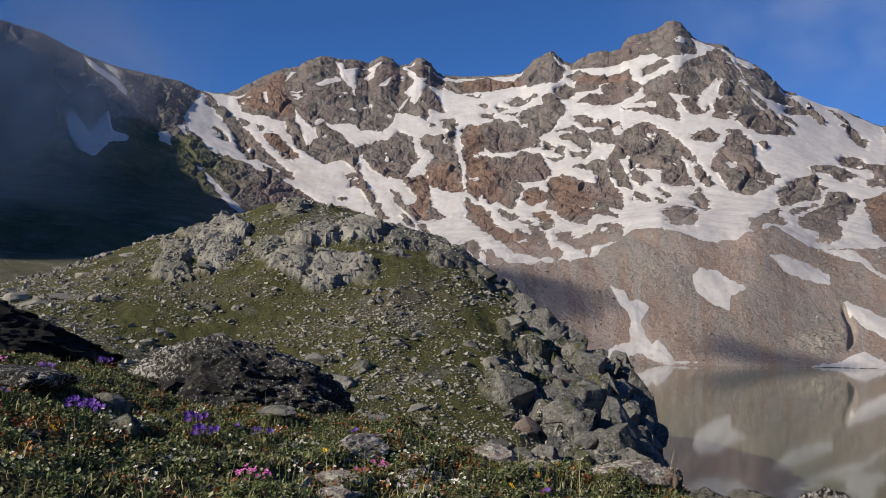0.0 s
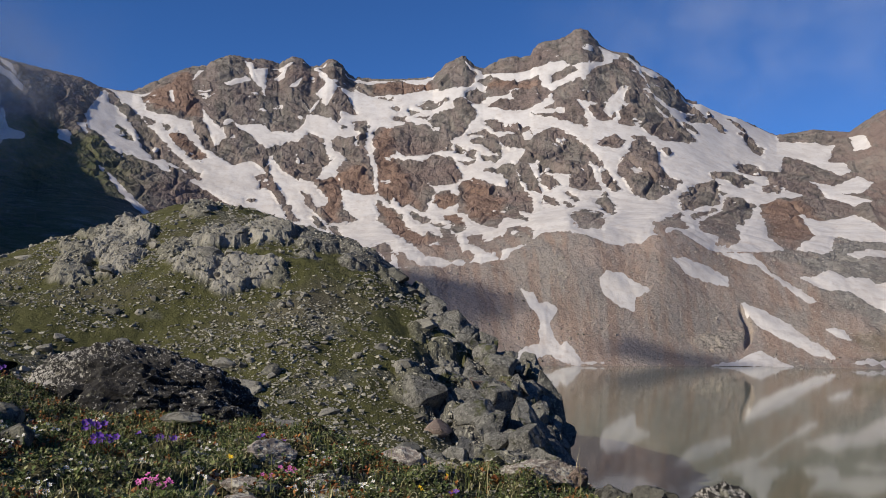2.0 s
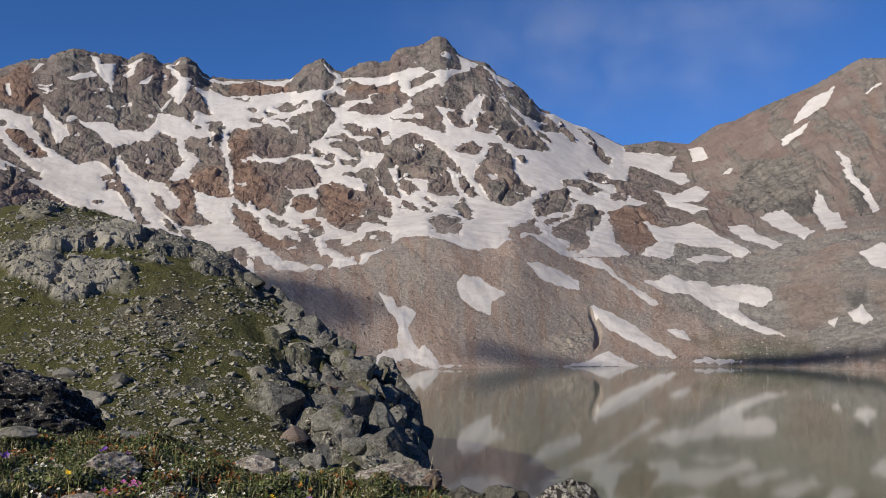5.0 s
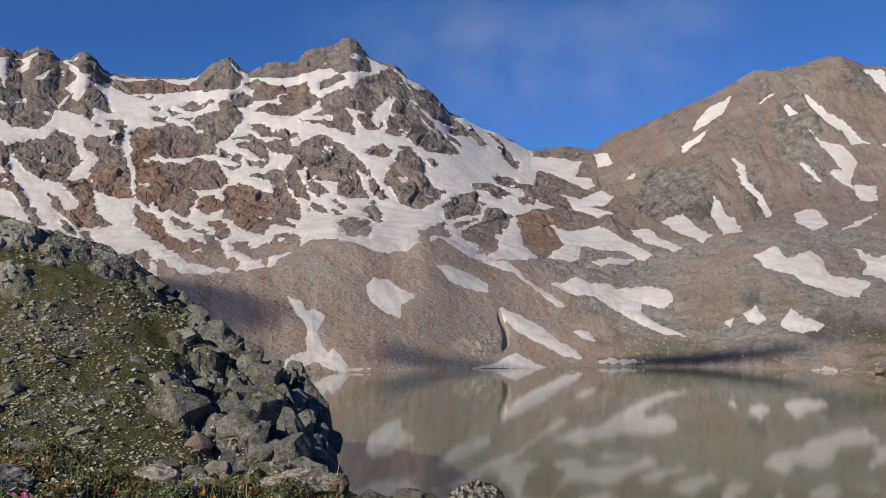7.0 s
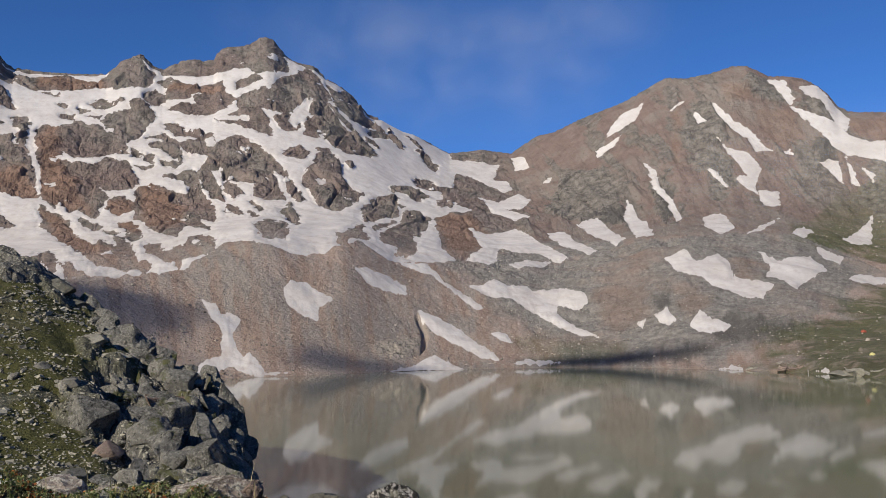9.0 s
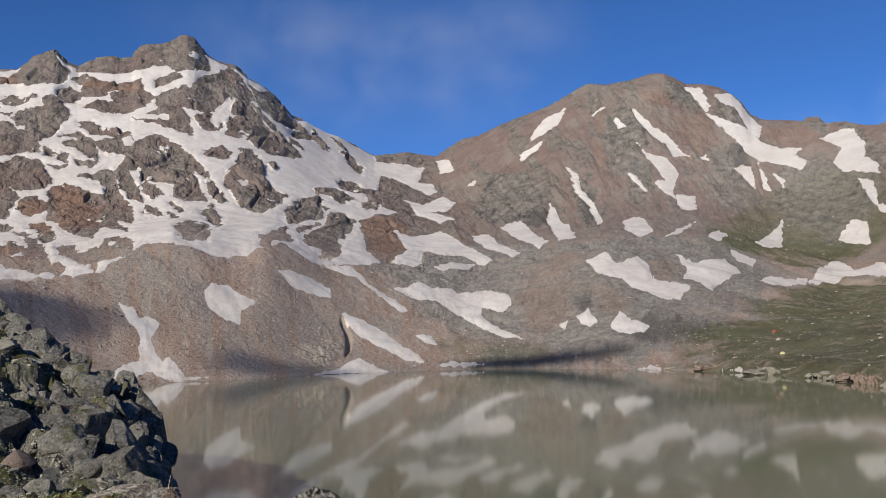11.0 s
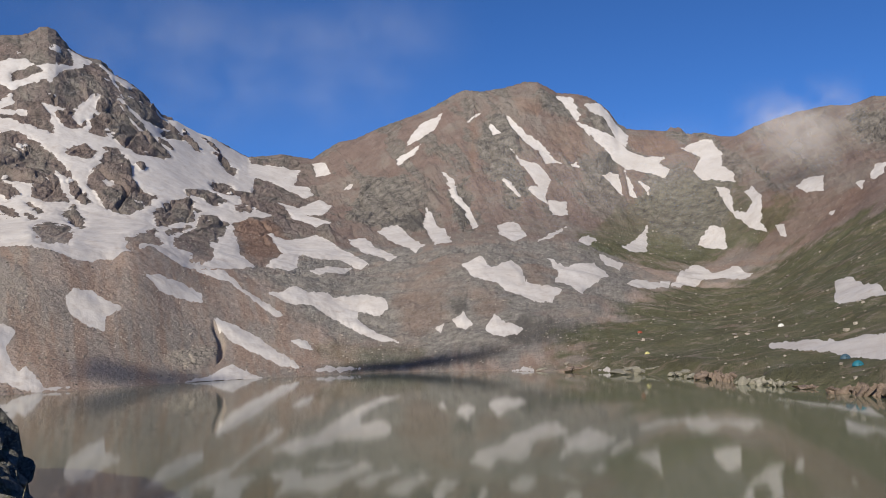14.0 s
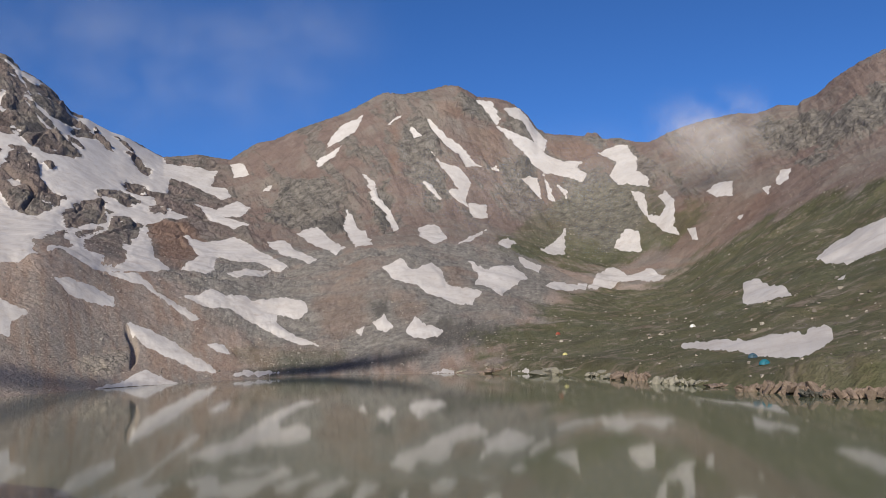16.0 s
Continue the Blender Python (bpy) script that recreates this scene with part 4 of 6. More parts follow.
def depth_in(outline, b, d, z, reach=25.0):
    """Metres by which each place of the slope lies inside an outline (outside: minus)."""
    pb, pz = np.array(outline[0::2]), np.array(outline[1::2])
    out = np.full(b.shape, -reach)
    near = (b > pb.min() - 4) & (b < pb.max() + 4) & (z > pz.min() - reach) & (z < pz.max() + reach)
    if not near.any():
        return out
    core = near & (b > pb.min()) & (b < pb.max()) & (z > pz.min()) & (z < pz.max())
    k = np.radians(np.mean(d[core]) if core.any() else np.mean(d[near]))
    x, y, px, py = b[near] * k, z[near], pb * k, pz
    best, odd = np.full(x.shape, 1e9), np.zeros(x.shape, bool)
    for x0, y0, x1, y1 in zip(px, py, np.roll(px, -1), np.roll(py, -1)):
        ex, ey = x1 - x0, y1 - y0
        t = np.clip(((x - x0) * ex + (y - y0) * ey) / (ex * ex + ey * ey + 1e-9), 0, 1)
        best = np.minimum(best, np.hypot(x - x0 - t * ex, y - y0 - t * ey))
        if y0 != y1:
            odd ^= ((y0 > y) != (y1 > y)) & (x < (y - y0) / (y1 - y0) * ex + x0)
    out[near] = np.clip(np.where(odd, best, -best), -reach, reach)
    return out


def deepest(outlines, b, d, z):
    total = np.full(b.shape, -25.0)
    for p in outlines:
        total = np.maximum(total, depth_in(p, b, d, z))
    return total


def mesh_from(name, co, quads, material, attrs=(), soft=True):
    me = bpy.data.meshes.new(name)
    me.vertices.add(len(co))
    me.vertices.foreach_set("co", np.ascontiguousarray(co, np.float32).ravel())
    n = quads.shape[1]
    me.loops.add(quads.size)
    me.loops.foreach_set("vertex_index", np.ascontiguousarray(quads, np.int32).ravel())
    me.polygons.add(len(quads))
    me.polygons.foreach_set("loop_start", np.arange(0, quads.size, n, dtype=np.int32))
    me.polygons.foreach_set("use_smooth", np.broadcast_to(soft, len(quads)).copy())
    me.update(calc_edges=True)
    for key, values in attrs:
        me.attributes.new(key, "FLOAT", "POINT").data.foreach_set("value", np.ascontiguousarray(values, np.float32))
    me.materials.append(material)
    return me


def sheet(name, b, d, z, material, attrs=(), keep=None, soft=True):
    """One mesh from a polar grid; keep picks the vertices that stay."""
    rows, cols = d.shape
    bb = np.radians(np.broadcast_to(b, d.shape))
    co = np.stack([d * np.sin(bb), d * np.cos(bb), z], -1).reshape(-1, 3)
    ids = np.arange(rows * cols).reshape(rows, cols)
    quads = np.stack([ids[:-1, :-1], ids[:-1, 1:], ids[1:, 1:], ids[1:, :-1]], -1).reshape(-1, 4)
    values = [(k, v.ravel()) for k, v in attrs]
    if keep is not None:
        flat = keep.ravel()
        quads = quads[flat[quads].any(1)]
        if not len(quads):
            return None
        used = np.unique(quads)
        place = np.zeros(len(co), np.int64)
        place[used] = np.arange(len(used))
        co, quads, values = co[used], place[quads], [(k, v[used]) for k, v in values]
    return new(name, mesh_from(name, co, quads, material, values, soft))


# ---- the far land: shore, moraine and mountains ----
VIEW = np.arange(-29.5, 74.51, 0.075)
FB = VIEW
FD, FZ, FS = loft(FB, 8, 12, [95, 82, 145, 155])
GB = np.broadcast_to(FB, FD.shape)
FX, FY = FD * np.sin(np.radians(GB)), FD * np.cos(np.radians(GB))
main = depth_in(MAIN[0], GB, FD, FZ)
rocks, ledges = deepest(ROCKS, GB, FD, FZ), deepest(LEDGES, GB, FD, FZ)
FU, FV = 800 * np.radians(GB), 1.3 * FZ  # across and up the slopes
ragged = 1.5 * fbm(FU, FV, 9, 5, 11, 0.68)
specks = np.minimum(np.minimum(9 * (fbm(FU, FV, 22, 5, 17, 0.65) - 0.86), main), 40 * (11.7 - FS))
on_face = np.maximum(np.maximum(np.minimum(main, -rocks - 0.9 + 0.6 * ragged), ledges) + 0.7 * ragged, specks)
crown = np.where(GB < 22.0, FZ[-1:] - FZ - knots(GB, [-30, 6, 6, 9, 8, 12, 13, 10, 16, 10, 22, 8]) * (1.2 + 0.6 * fbm(FU, FV, 26, 3, 19)), 25.0)
on_face = np.minimum(on_face, crown)
fray = (0.85 * fbm(FU + 0.3 * FV, 0.6 * FV, 6.0, 5, 23, 0.7) + 0.1) * FD / 500
beds = [depth_in(p, GB, FD, FZ) + fray for p in BEDS]
snowy = np.maximum(on_face, np.max(beds, axis=0))
bare = smooth(-snowy, -2.5, 4.0)
green = 0.85 * smooth(deepest(GREEN, GB, FD, np.maximum(FZ, 5.0 * smooth(GB, 48, 54))) + 11 * np.where(FS < 9.6, fbm(FX, FY, 46, 6, 31, 0.66), fbm(FU, FV, 40, 6, 31, 0.68)), -5, 9) * np.where(GB < 62, 1 - 0.3 * smooth(FS, 9.2, 9.8), 1.0)
green = green * (0.45 + 0.55 * smooth(GB, 40, 46))
# The lower western slope also takes the dark turf colour.
green = np.maximum(green, 0.9 * smooth(-GB, 12, 17) * smooth(11.3 + 0.5 * fbm(FU, FV, 60, 4, 169) - FS, 0, 0.6))
rust = smooth(deepest(RUST, GB, FD, FZ) + 4 * fbm(FX, FY, 25, 4, 37), -3, 5) * 0.85 * (1 - 0.5 * smooth(GB, 27, 31))
far_east = smooth(GB, 28.5, 33)
steep = smooth(deepest(CRAGS, GB, FD, FZ) + 8 * fbm(FU, FV, 22, 6, 33, 0.7), -3, 3) * far_east
rubbly = smooth(deepest(RUBBLE, GB, FD, FZ) + 6 * fbm(FU, FV, 25, 5, 34, 0.65), -4, 6)
ribbed = smooth(fbm(FU + 0.35 * FV, 0.22 * FV, 34, 5, 167, 0.62) - 0.12, 0.0, 0.22) * far_east * smooth(FS, 9.7, 10.2) * smooth(66 - GB, 0, 6)
steep = np.maximum(steep, 0.8 * ribbed)
green = green * (1 - 0.6 * steep * smooth(FS, 9.0, 9.5))
loose = far_east * smooth(FS, 8.9, 9.5) * (1 - steep)
craggy = knots(GB, [-30, 5.5, -10, 6.5, -6, 8.5, 22, 9.0, 27, 6.0, 33, 4.8, 50, 5.0, 58, 4.5, 75, 5.5])
lift = np.interp(FS, [8, 9, 9.5, 10, 10.5, 11.5, 11.85, 12], [0, 0, 0.25, 0.5, 0.9, 1.0, 0.55, 0.4])
scree = np.clip(np.interp(FS, [8, 9.0, 9.4], [1, 1, 0]) * smooth(GB, 0, 4), 0, 1)
ribs = crags(800 * np.radians(GB) + 0.2 * FD, FD * 0.3, 75, 4, 9) * smooth(GB, 26, 34)
stand = (0.45 - 0.3 * smooth(GB, 27, 33)) * crags(FX, FY, 80, 4, 3) + 0.12 * crags(FU, FV, 34, 4, 13, 0.6) + 0.42 * blocks(FU, FV, 32, 61) + 0.12 * blocks(FU, FV, 12, 71) + 0.8 * ribs
stand = stand - np.mean(stand[150:450]) + 0.12
FZ2 = FZ + bare * craggy * lift * stand * (1 - far_east * (0.5 - 0.75 * steep))
# Gullies run down the eastern slopes, with broken ribs of rock between them.
east = far_east * bare * lift
FZ2 += east * (1.5 * crags(FU + 0.25 * FV, 0.2 * FV, 30, 4, 63, 0.6) + 1.5 * (0.25 + steep) * smooth(fbm(FU, FV, 60, 4, 65), 0.0, 0.35) * blocks(FU, FV, 7.0, 67))
FZ2 += bare * lift * (0.75 - 0.35 * loose) * fbm(FU, FV, 6, 4, 41, 0.75)
roll = np.interp(FS, [8, 8.04, 8.3, 9, 9.3, 12], [0.0, 0.1, 0.7, 1.0, 0.6, 0.3])
FZ2 += roll * (1.3 * fbm(FX, FY, 26, 3, 51) + bare * (0.2 - 0.15 * smooth(GB, 46, 52)) * fbm(FX, FY, 3.5, 3, 57, 0.7))
# Hummocks of rubble above the far shore, and folds in the turf.
FZ2 += rubbly * roll * bare * (2.6 * fbm(FX, FY, 34, 4, 153, 0.55) + 0.25 * blocks(FX, FY, 7.0, 155) + 0.3 * fbm(FU, FV, 3.0, 4, 157, 0.75))
FZ2 += smooth(GB, 46, 52) * roll * smooth(10.1 - FS, 0, 0.4) * (2.6 * fbm(0.45 * FU, FD, 34, 3, 151, 0.42))
# A low bank along the meadow shore, higher and rockier at its end.
FZ2 += smooth(GB, 46, 50) * (0.8 + 1.2 * smooth(fbm(FX, FY, 16, 3, 161), -0.3, 0.4)) * smooth(FS, 8.0, 8.02) * smooth(8.1 - FS, 0, 0.07)
FZ2 += smooth(GB + 1.5 * fbm(FX, FY, 12, 3, 165), 64.5, 67.5) * 2.6 * smooth(FS, 8.0, 8.03) * smooth(8.09 - FS, 0, 0.06) * (1 + 0.25 * fbm(FX, FY, 22, 3, 163))
# Teeth of rock along the skyline, which keeps its mean height.
FZ2 += smooth(FS, 11.75, 12.0) * bare * knots(GB, [-30, 0.6, -17, 0.8, -14, 1.5, 22, 1.4, 26, 0.8, 33, 1.1, 53, 1.2, 60, 1.5, 75, 1.6]) * (crags(FU, 0.3 * FV, 8, 4, 43, 0.6) - 0.4)
over = np.degrees(np.arctan2(FZ2 - 12, FD)).max(0) - np.degrees(np.arctan2(FZ - 12, FD)).max(0)
over = np.convolve(np.pad(over, 3, "edge"), np.full(7, 1 / 7), "valid")
FZ2 -= smooth(FS, 11.2, 12.0) * FD * np.tan(np.radians(over))
# A fractured outcrop breaks out of the moraine; its far side drops into a cleft.
knob = smooth(depth_in(OUTCROP, GB, FD, FZ), -1.0, 3.0)
FZ2 += knob * (1.2 + 0.6 * blocks(FX, FY, 6.0, 77, 0.6)) - 2.6 * smooth(depth_in(CLEFT, GB, FD, FZ), -0.5, 0.6)
FZ2 = np.maximum(FZ2, np.minimum(FZ, 0.4) * 0.8)
streak = np.clip(0.5 + 0.6 * fbm(600 * np.radians(GB) + 0.12 * FD, FD * 0.14, 9, 4, 97, 0.6), 0, 1)
streak = np.where(GB > 50, np.clip(0.45 + 0.6 * fbm(0.12 * FU, FZ, 5, 4, 98, 0.6), 0, 1), streak)
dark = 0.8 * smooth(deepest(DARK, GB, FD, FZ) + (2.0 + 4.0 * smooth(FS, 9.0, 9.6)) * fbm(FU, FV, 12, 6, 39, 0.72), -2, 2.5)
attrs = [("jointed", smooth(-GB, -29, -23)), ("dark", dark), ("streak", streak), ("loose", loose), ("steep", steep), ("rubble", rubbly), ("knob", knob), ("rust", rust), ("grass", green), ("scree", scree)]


def slab(name, label, category, r0, r1, c0, c1):
    j0, j1 = int(np.searchsorted(FB, c0)), min(int(np.searchsorted(FB, c1)) + 1, len(FB))
    ob = sheet(name, FB[j0:j1], FD[r0:r1, j0:j1], FZ2[r0:r1, j0:j1], MOUNTAIN, [(k, v[r0:r1, j0:j1]) for k, v in attrs], None, r0 == 0)
    return tagged(ob, label, category, kind="structure")


slab("moraine", "grey-brown gravel moraine bank rising from the lake shore", "moraine", 0, 96, -30, 75)
slab("mountain_west", "dark shaded mountain ridge under drifting mist", "mountain", 95, len(FD), -30, -10)
slab("mountain_north", "jagged grey and rust rock mountain with broken snowfields", "mountain", 95, len(FD), -10, 29)
slab("mountain_east", "rounded reddish-brown scree mountain with narrow snow streaks", "mountain", 95, len(FD), 29, 58)
slab("mountain_south_east", "brown ridge with green lower slopes above the lake", "mountain", 95, len(FD), 58, 75)

top = FZ2 + 0.12 * np.clip(on_face, -5, 5)
ob = sheet("snow_field", FB, FD, np.where(on_face > -4, top, FZ2 - 2), SNOW, (), on_face > -0.5)
tagged(ob, "broken white summer snowfield between rock ribs", "snowfield", kind="stuff")
for deep in beds:
    js = np.where((deep > -0.5).any(0))[0]
    if not len(js):
        continue
    ks = np.where((deep > -0.5).any(1))[0]
    j0, j1, k0, k1 = max(js[0] - 2, 0), js[-1] + 3, max(ks[0] - 2, 0), ks[-1] + 3
    part_deep = deep[k0:k1, j0:j1]
    ob = sheet("snow_patch", FB[j0:j1], FD[k0:k1, j0:j1], FZ2[k0:k1, j0:j1] + 0.16 * np.clip(part_deep, -4, 4), SNOW, (), part_deep > -0.5)
    if ob:
        tagged(ob, "old white snow patch lying on the mountain slope", "snow patch", group="snow patches")

# What closes the circle behind the view, and the slopes that fall away.
# The unseen western hills are raised so that their shadow reaches the west ridge.
around = np.concatenate([np.arange(74.5, 180, 2.5), np.arange(180, 330.4, 2.5), [330.5]])
around = np.where(around > 180, around - 360, around)
bd, bz_, bs = loft(around, 6, 12, [4, 4, 8, 8, 8, 8])
zero = np.zeros_like(bd)
ob = sheet("hills_behind", around, bd, bz_ + 3 * fbm(bd * np.sin(np.radians(around)), bd * np.cos(np.radians(around)), 60, 3, 5), MOUNTAIN,
           [("streak", zero + 0.5), ("rust", zero), ("grass", zero + 0.6), ("scree", zero)])
tagged(ob, "grassy hills closing the valley", "hill", kind="structure")
ring = np.concatenate([VIEW, around[1:]])
bd, bz_, bs = loft(ring, 12, 14, [5, 4])
zero = np.zeros_like(bd)
ob = sheet("far_ground", ring, bd, bz_, MOUNTAIN, [("streak", zero + 0.5), ("rust", zero), ("grass", zero), ("scree", zero)])
tagged(ob, "rocky back slopes of the mountains", "mountain", kind="structure")
bd, bz_, bs = loft(VIEW[::3], 6, 8, [12, 16])
zero = np.zeros_like(bd)
wob = 0.8 * fbm(bd * np.sin(np.radians(VIEW[::3])), bd * np.cos(np.radians(VIEW[::3])), 20, 3, 71) * np.interp(bs, [6, 7, 8], [1, 1, 0])
ob = sheet("valley_floor", VIEW[::3], bd, bz_ + wob, MOUNTAIN, [("streak", zero + 0.5), ("rust", zero), ("grass", zero + 0.8), ("scree", zero + 0.6)])
tagged(ob, "gravelly lake bed and grassy terrace", "ground", kind="structure")

# ---- the lake ----
lake = new("lake", mesh_from("lake", np.array([(-160, -60, 0), (340, -60, 0), (340, 460, 0), (-160, 460, 0)], float), np.array([[0, 1, 2, 3]]), WATER, (), False))
tagged(lake, "still murky grey-green mountain lake mirroring the slopes", "lake", kind="structure")

# ---- the knoll and the ground underfoot ----
KB = np.arange(-29.5, 17.01, 0.085)
KD, KZ, KS = loft(KB, 3, 6, [16, 260, 24])
kb = np.broadcast_to(KB, KD.shape)
KX, KY = KD * np.sin(np.radians(kb)), KD * np.cos(np.radians(kb))
stone_zone, domes = [], []


def outcrop(b, d0, d1, half):
    """Bare bedrock on the knoll between two distances, half as wide as it is broad."""
    r = np.hypot((kb - b) * np.radians(KD) / half, (KD - (d0 + d1) / 2) / ((d1 - d0) / 2 + 0.6))
    r = r + 0.5 * fbm(KX, KY, 3.0, 4, 89) + 0.14 * blocks(KX, KY, 1.7, 99)
    domes.append(min(0.4 * half, 0.6) * smooth(0.95 - r, 0.0, 0.4))
    stone_zone.append(smooth(0.98 - r, 0.0, 0.14) * min(1.0, 0.25 + half * 0.3))


outcrop(-14.69, 58.1, 74.2, 1.99)
outcrop(-17.50, 57.1, 66.3, 1.30)
outcrop(-16.24, 65.1, 79.2, 1.06)
outcrop(-13.64, 63.0, 68.0, 1.03)
outcrop(-9.98, 55.4, 58.9, 1.80)
outcrop(-7.34, 53.9, 58.0, 1.93)
outcrop(-5.58, 53.6, 56.9, 0.87)
outcrop(-11.83, 59.3, 62.1, 1.16)
outcrop(-8.60, 60.7, 64.0, 1.78)
outcrop(-5.29, 60.4, 65.9, 2.17)
outcrop(-2.66, 59.1, 67.3, 2.12)
outcrop(-0.03, 57.9, 69.2, 1.88)
outcrop(-10.13, 68.0, 73.5, 1.11)
outcrop(2.23, 56.3, 66.4, 1.10)
outcrop(4.21, 39.6, 45.2, 1.16)
outcrop(5.62, 47.5, 49.9, 0.93)
outcrop(4.13, 49.6, 51.7, 0.81)

rough_top = np.interp(KS, [3, 4, 4.5, 5, 6], [0.2, 0.5, 1.0, 0.7, 0.6])
crag_end = smooth(kb + 1.6 * fbm(KX, KY, 6, 3, 88), 3.4, 6.2) * smooth(KS, 4.02, 4.25)
along_crest = smooth(kb, -8, -3) * smooth(KS + 0.1 * fbm(KX, KY, 6, 3, 86), 4.66, 4.8) * smooth(fbm(KX, KY, 5, 3, 84), -0.25, 0.1)
slabs = np.maximum(np.max(stone_zone, axis=0), 0.6 * along_crest)
KZ = KZ + 0.5 * fbm(KX, KY, 9, 3, 81) * rough_top + 0.10 * fbm(KX, KY, 1.2, 3, 83)
crack = 1 - smooth(np.abs(perlin(KX / 1.9 + 0.4 * KY, KY / 1.9, 107)), 0.0, 0.07)
KZ += np.max(domes, axis=0) + slabs * (0.15 + 0.22 * blocks(KX, KY, 4.2, 101, 1.6) + 0.05 * blocks(KX, KY, 1.1, 103, 1.2) - 0.12 * crack + 0.02 * fbm(KX, KY, 0.5, 3, 109))
hold = np.interp(KS, [4, 4.85, 5, 6], [1, 1, 0.55, 0.5])
KZ += crag_end * hold * (0.9 * blocks(KX, KY, 4.8, 111, 1.2) + 0.34 * blocks(KX, KY, 1.6, 113, 1.4) + 0.10 * blocks(KX, KY, 0.65, 117, 1.3) + 0.03 * fbm(KX, KY, 0.5, 3, 115))
mossy = smooth(fbm(KX, KY, 2.2, 4, 119), 0.22, 0.45)
bare_k = np.clip(np.maximum(crag_end * (1 - 0.85 * mossy), slabs * 1.2) + smooth(fbm(KX, KY, 4, 4, 87), 0.45, 0.7) * 0.5, 0, 1)
jc = int(np.searchsorted(KB, 4.0))
pale_k = np.max(stone_zone, axis=0) * smooth(-kb, 3.0, 6.5)
rock_crag = ob = sheet("rock_crag", KB[jc:], KD[:, jc:], KZ[:, jc:], TURF, [("bare", bare_k[:, jc:]), ("pale", pale_k[:, jc:])], None, False)
tagged(ob, "dark jointed rock crag falling to the lake", "crag", kind="structure")
ob = sheet("knoll", KB[:jc + 1], KD[:, :jc + 1], KZ[:, :jc + 1], TURF, [("bare", bare_k[:, :jc + 1]), ("pale", pale_k[:, :jc + 1])], None, bare_k[:-1, :jc].ravel() < 0.45)
tagged(ob, "stony green knoll with rock outcrops above the lake", "knoll", kind="structure")
rest = np.concatenate([np.arange(17, 180, 2.0), np.arange(180, 330.4, 3), [330.5]])
rest = np.where(rest > 180, rest - 360, rest)
bd, bz_, bs = loft(rest, 3, 6, [6, 10, 8])
ob = sheet("hillside", rest, bd, bz_, TURF, [("bare", np.full_like(bd, 0.5))])
tagged(ob, "rocky hillside falling to the lake", "hillside", kind="structure")
NB = np.concatenate([np.arange(-40, 40, 0.25), np.arange(40, 319, 3), [320]])
NB = np.where(NB > 180, NB - 360, NB)
ND, NZ, NS = loft(NB, 0, 3, [22, 44, 12])
nb = np.broadcast_to(NB, ND.shape)
NX, NY = ND * np.sin(np.radians(nb)), ND * np.cos(np.radians(nb))
NZ = NZ + (0.08 * fbm(NX, NY, 0.6, 3, 91) + 0.04 * fbm(NX, NY, 0.17, 3, 93)) * np.interp(NS, [0, 1, 3], [0.5, 1, 1])
ob = sheet("ground", NB, ND, NZ, TURF, [("bare", np.zeros_like(ND)), ("shade_soil", np.ones_like(ND))])
tagged(ob, "flowering alpine meadow ground under the overlook", "ground", kind="structure")

# ---- things ----
rng = np.random.default_rng(7)


def link(name, me, parent=None, label=""):
    ob = new(name, me)
    if parent:
        ob.parent = parent
    if label:
        ob["label"] = label
    return ob


def ball(level):
    bm = bmesh.new()
    bmesh.ops.create_icosphere(bm, subdivisions=level, radius=1.0)
    co = np.array([v.co[:] for v in bm.verts])
    tris = np.array([[v.index for v in f.verts] for f in bm.faces])
    bm.free()
    return co, tris


BALLS = {k: ball(k) for k in (1, 2, 3, 4, 5, 6)}


def hewn(level, cuts, seed, rough=0.05, low=0.45, high=0.85):
    """A ball cut by chance planes into a stone, with worn faces."""
    r = np.random.default_rng(seed)
    co, tris = BALLS[level]
    co = co.copy()
    for _ in range(cuts):
        n = r.normal(size=3)
        n /= np.linalg.norm(n)
        over = np.maximum(co @ n - r.uniform(low, high), 0)
        co -= over[:, None] * n * r.uniform(0.85, 1.0)
    k = 7.0 * seed
    co *= 1 + rough * fbm(co[:, 0] * 3 + k, co[:, 1] * 3 + co[:, 2] * 2.3, 1.0, 4, seed % 50, 0.6)[:, None]
    lo, hi = co.min(0), co.max(0)
    return (co - (lo + hi) / 2) / (hi - lo), tris


def turned(co, a, b, c):
    return co @ np.array(Euler((a, b, c)).to_matrix()).T


def height_on(b, d, cols, dist, high):
    """Height of a polar sheet at bearing b and distance d."""
    j = np.clip(np.searchsorted(cols, b) - 1, 0, len(cols) - 2)
    f = np.clip((b - cols[j]) / (cols[j + 1] - cols[j]), 0, 1)
    return (1 - f) * np.interp(d, dist[:, j], high[:, j]) + f * np.interp(d, dist[:, j + 1], high[:, j + 1])


def heights_on(bs, ds, cols, dist, high):
    return np.array([height_on(b, d, cols, dist, high) for b, d in zip(bs, ds)])


def plan(b, d):
    return d * np.sin(np.radians(b)), d * np.cos(np.radians(b))


# Stone materials by look.
LOOKS = {
    "pale": stone_material("pale_slab_rock", (0.15, 0.143, 0.118), (0.33, 0.315, 0.262), (0.42, 0.41, 0.335)),
    "grey": stone_material("grey_rock", (0.085, 0.083, 0.075), (0.24, 0.23, 0.20), (0.33, 0.33, 0.26)),
    "dark": stone_material("dark_rock", (0.045, 0.044, 0.040), (0.15, 0.145, 0.125), (0.27, 0.27, 0.21)),
    "rust": stone_material("rusty_rock", (0.11, 0.085, 0.068), (0.27, 0.208, 0.17), (0.38, 0.345, 0.29)),
}


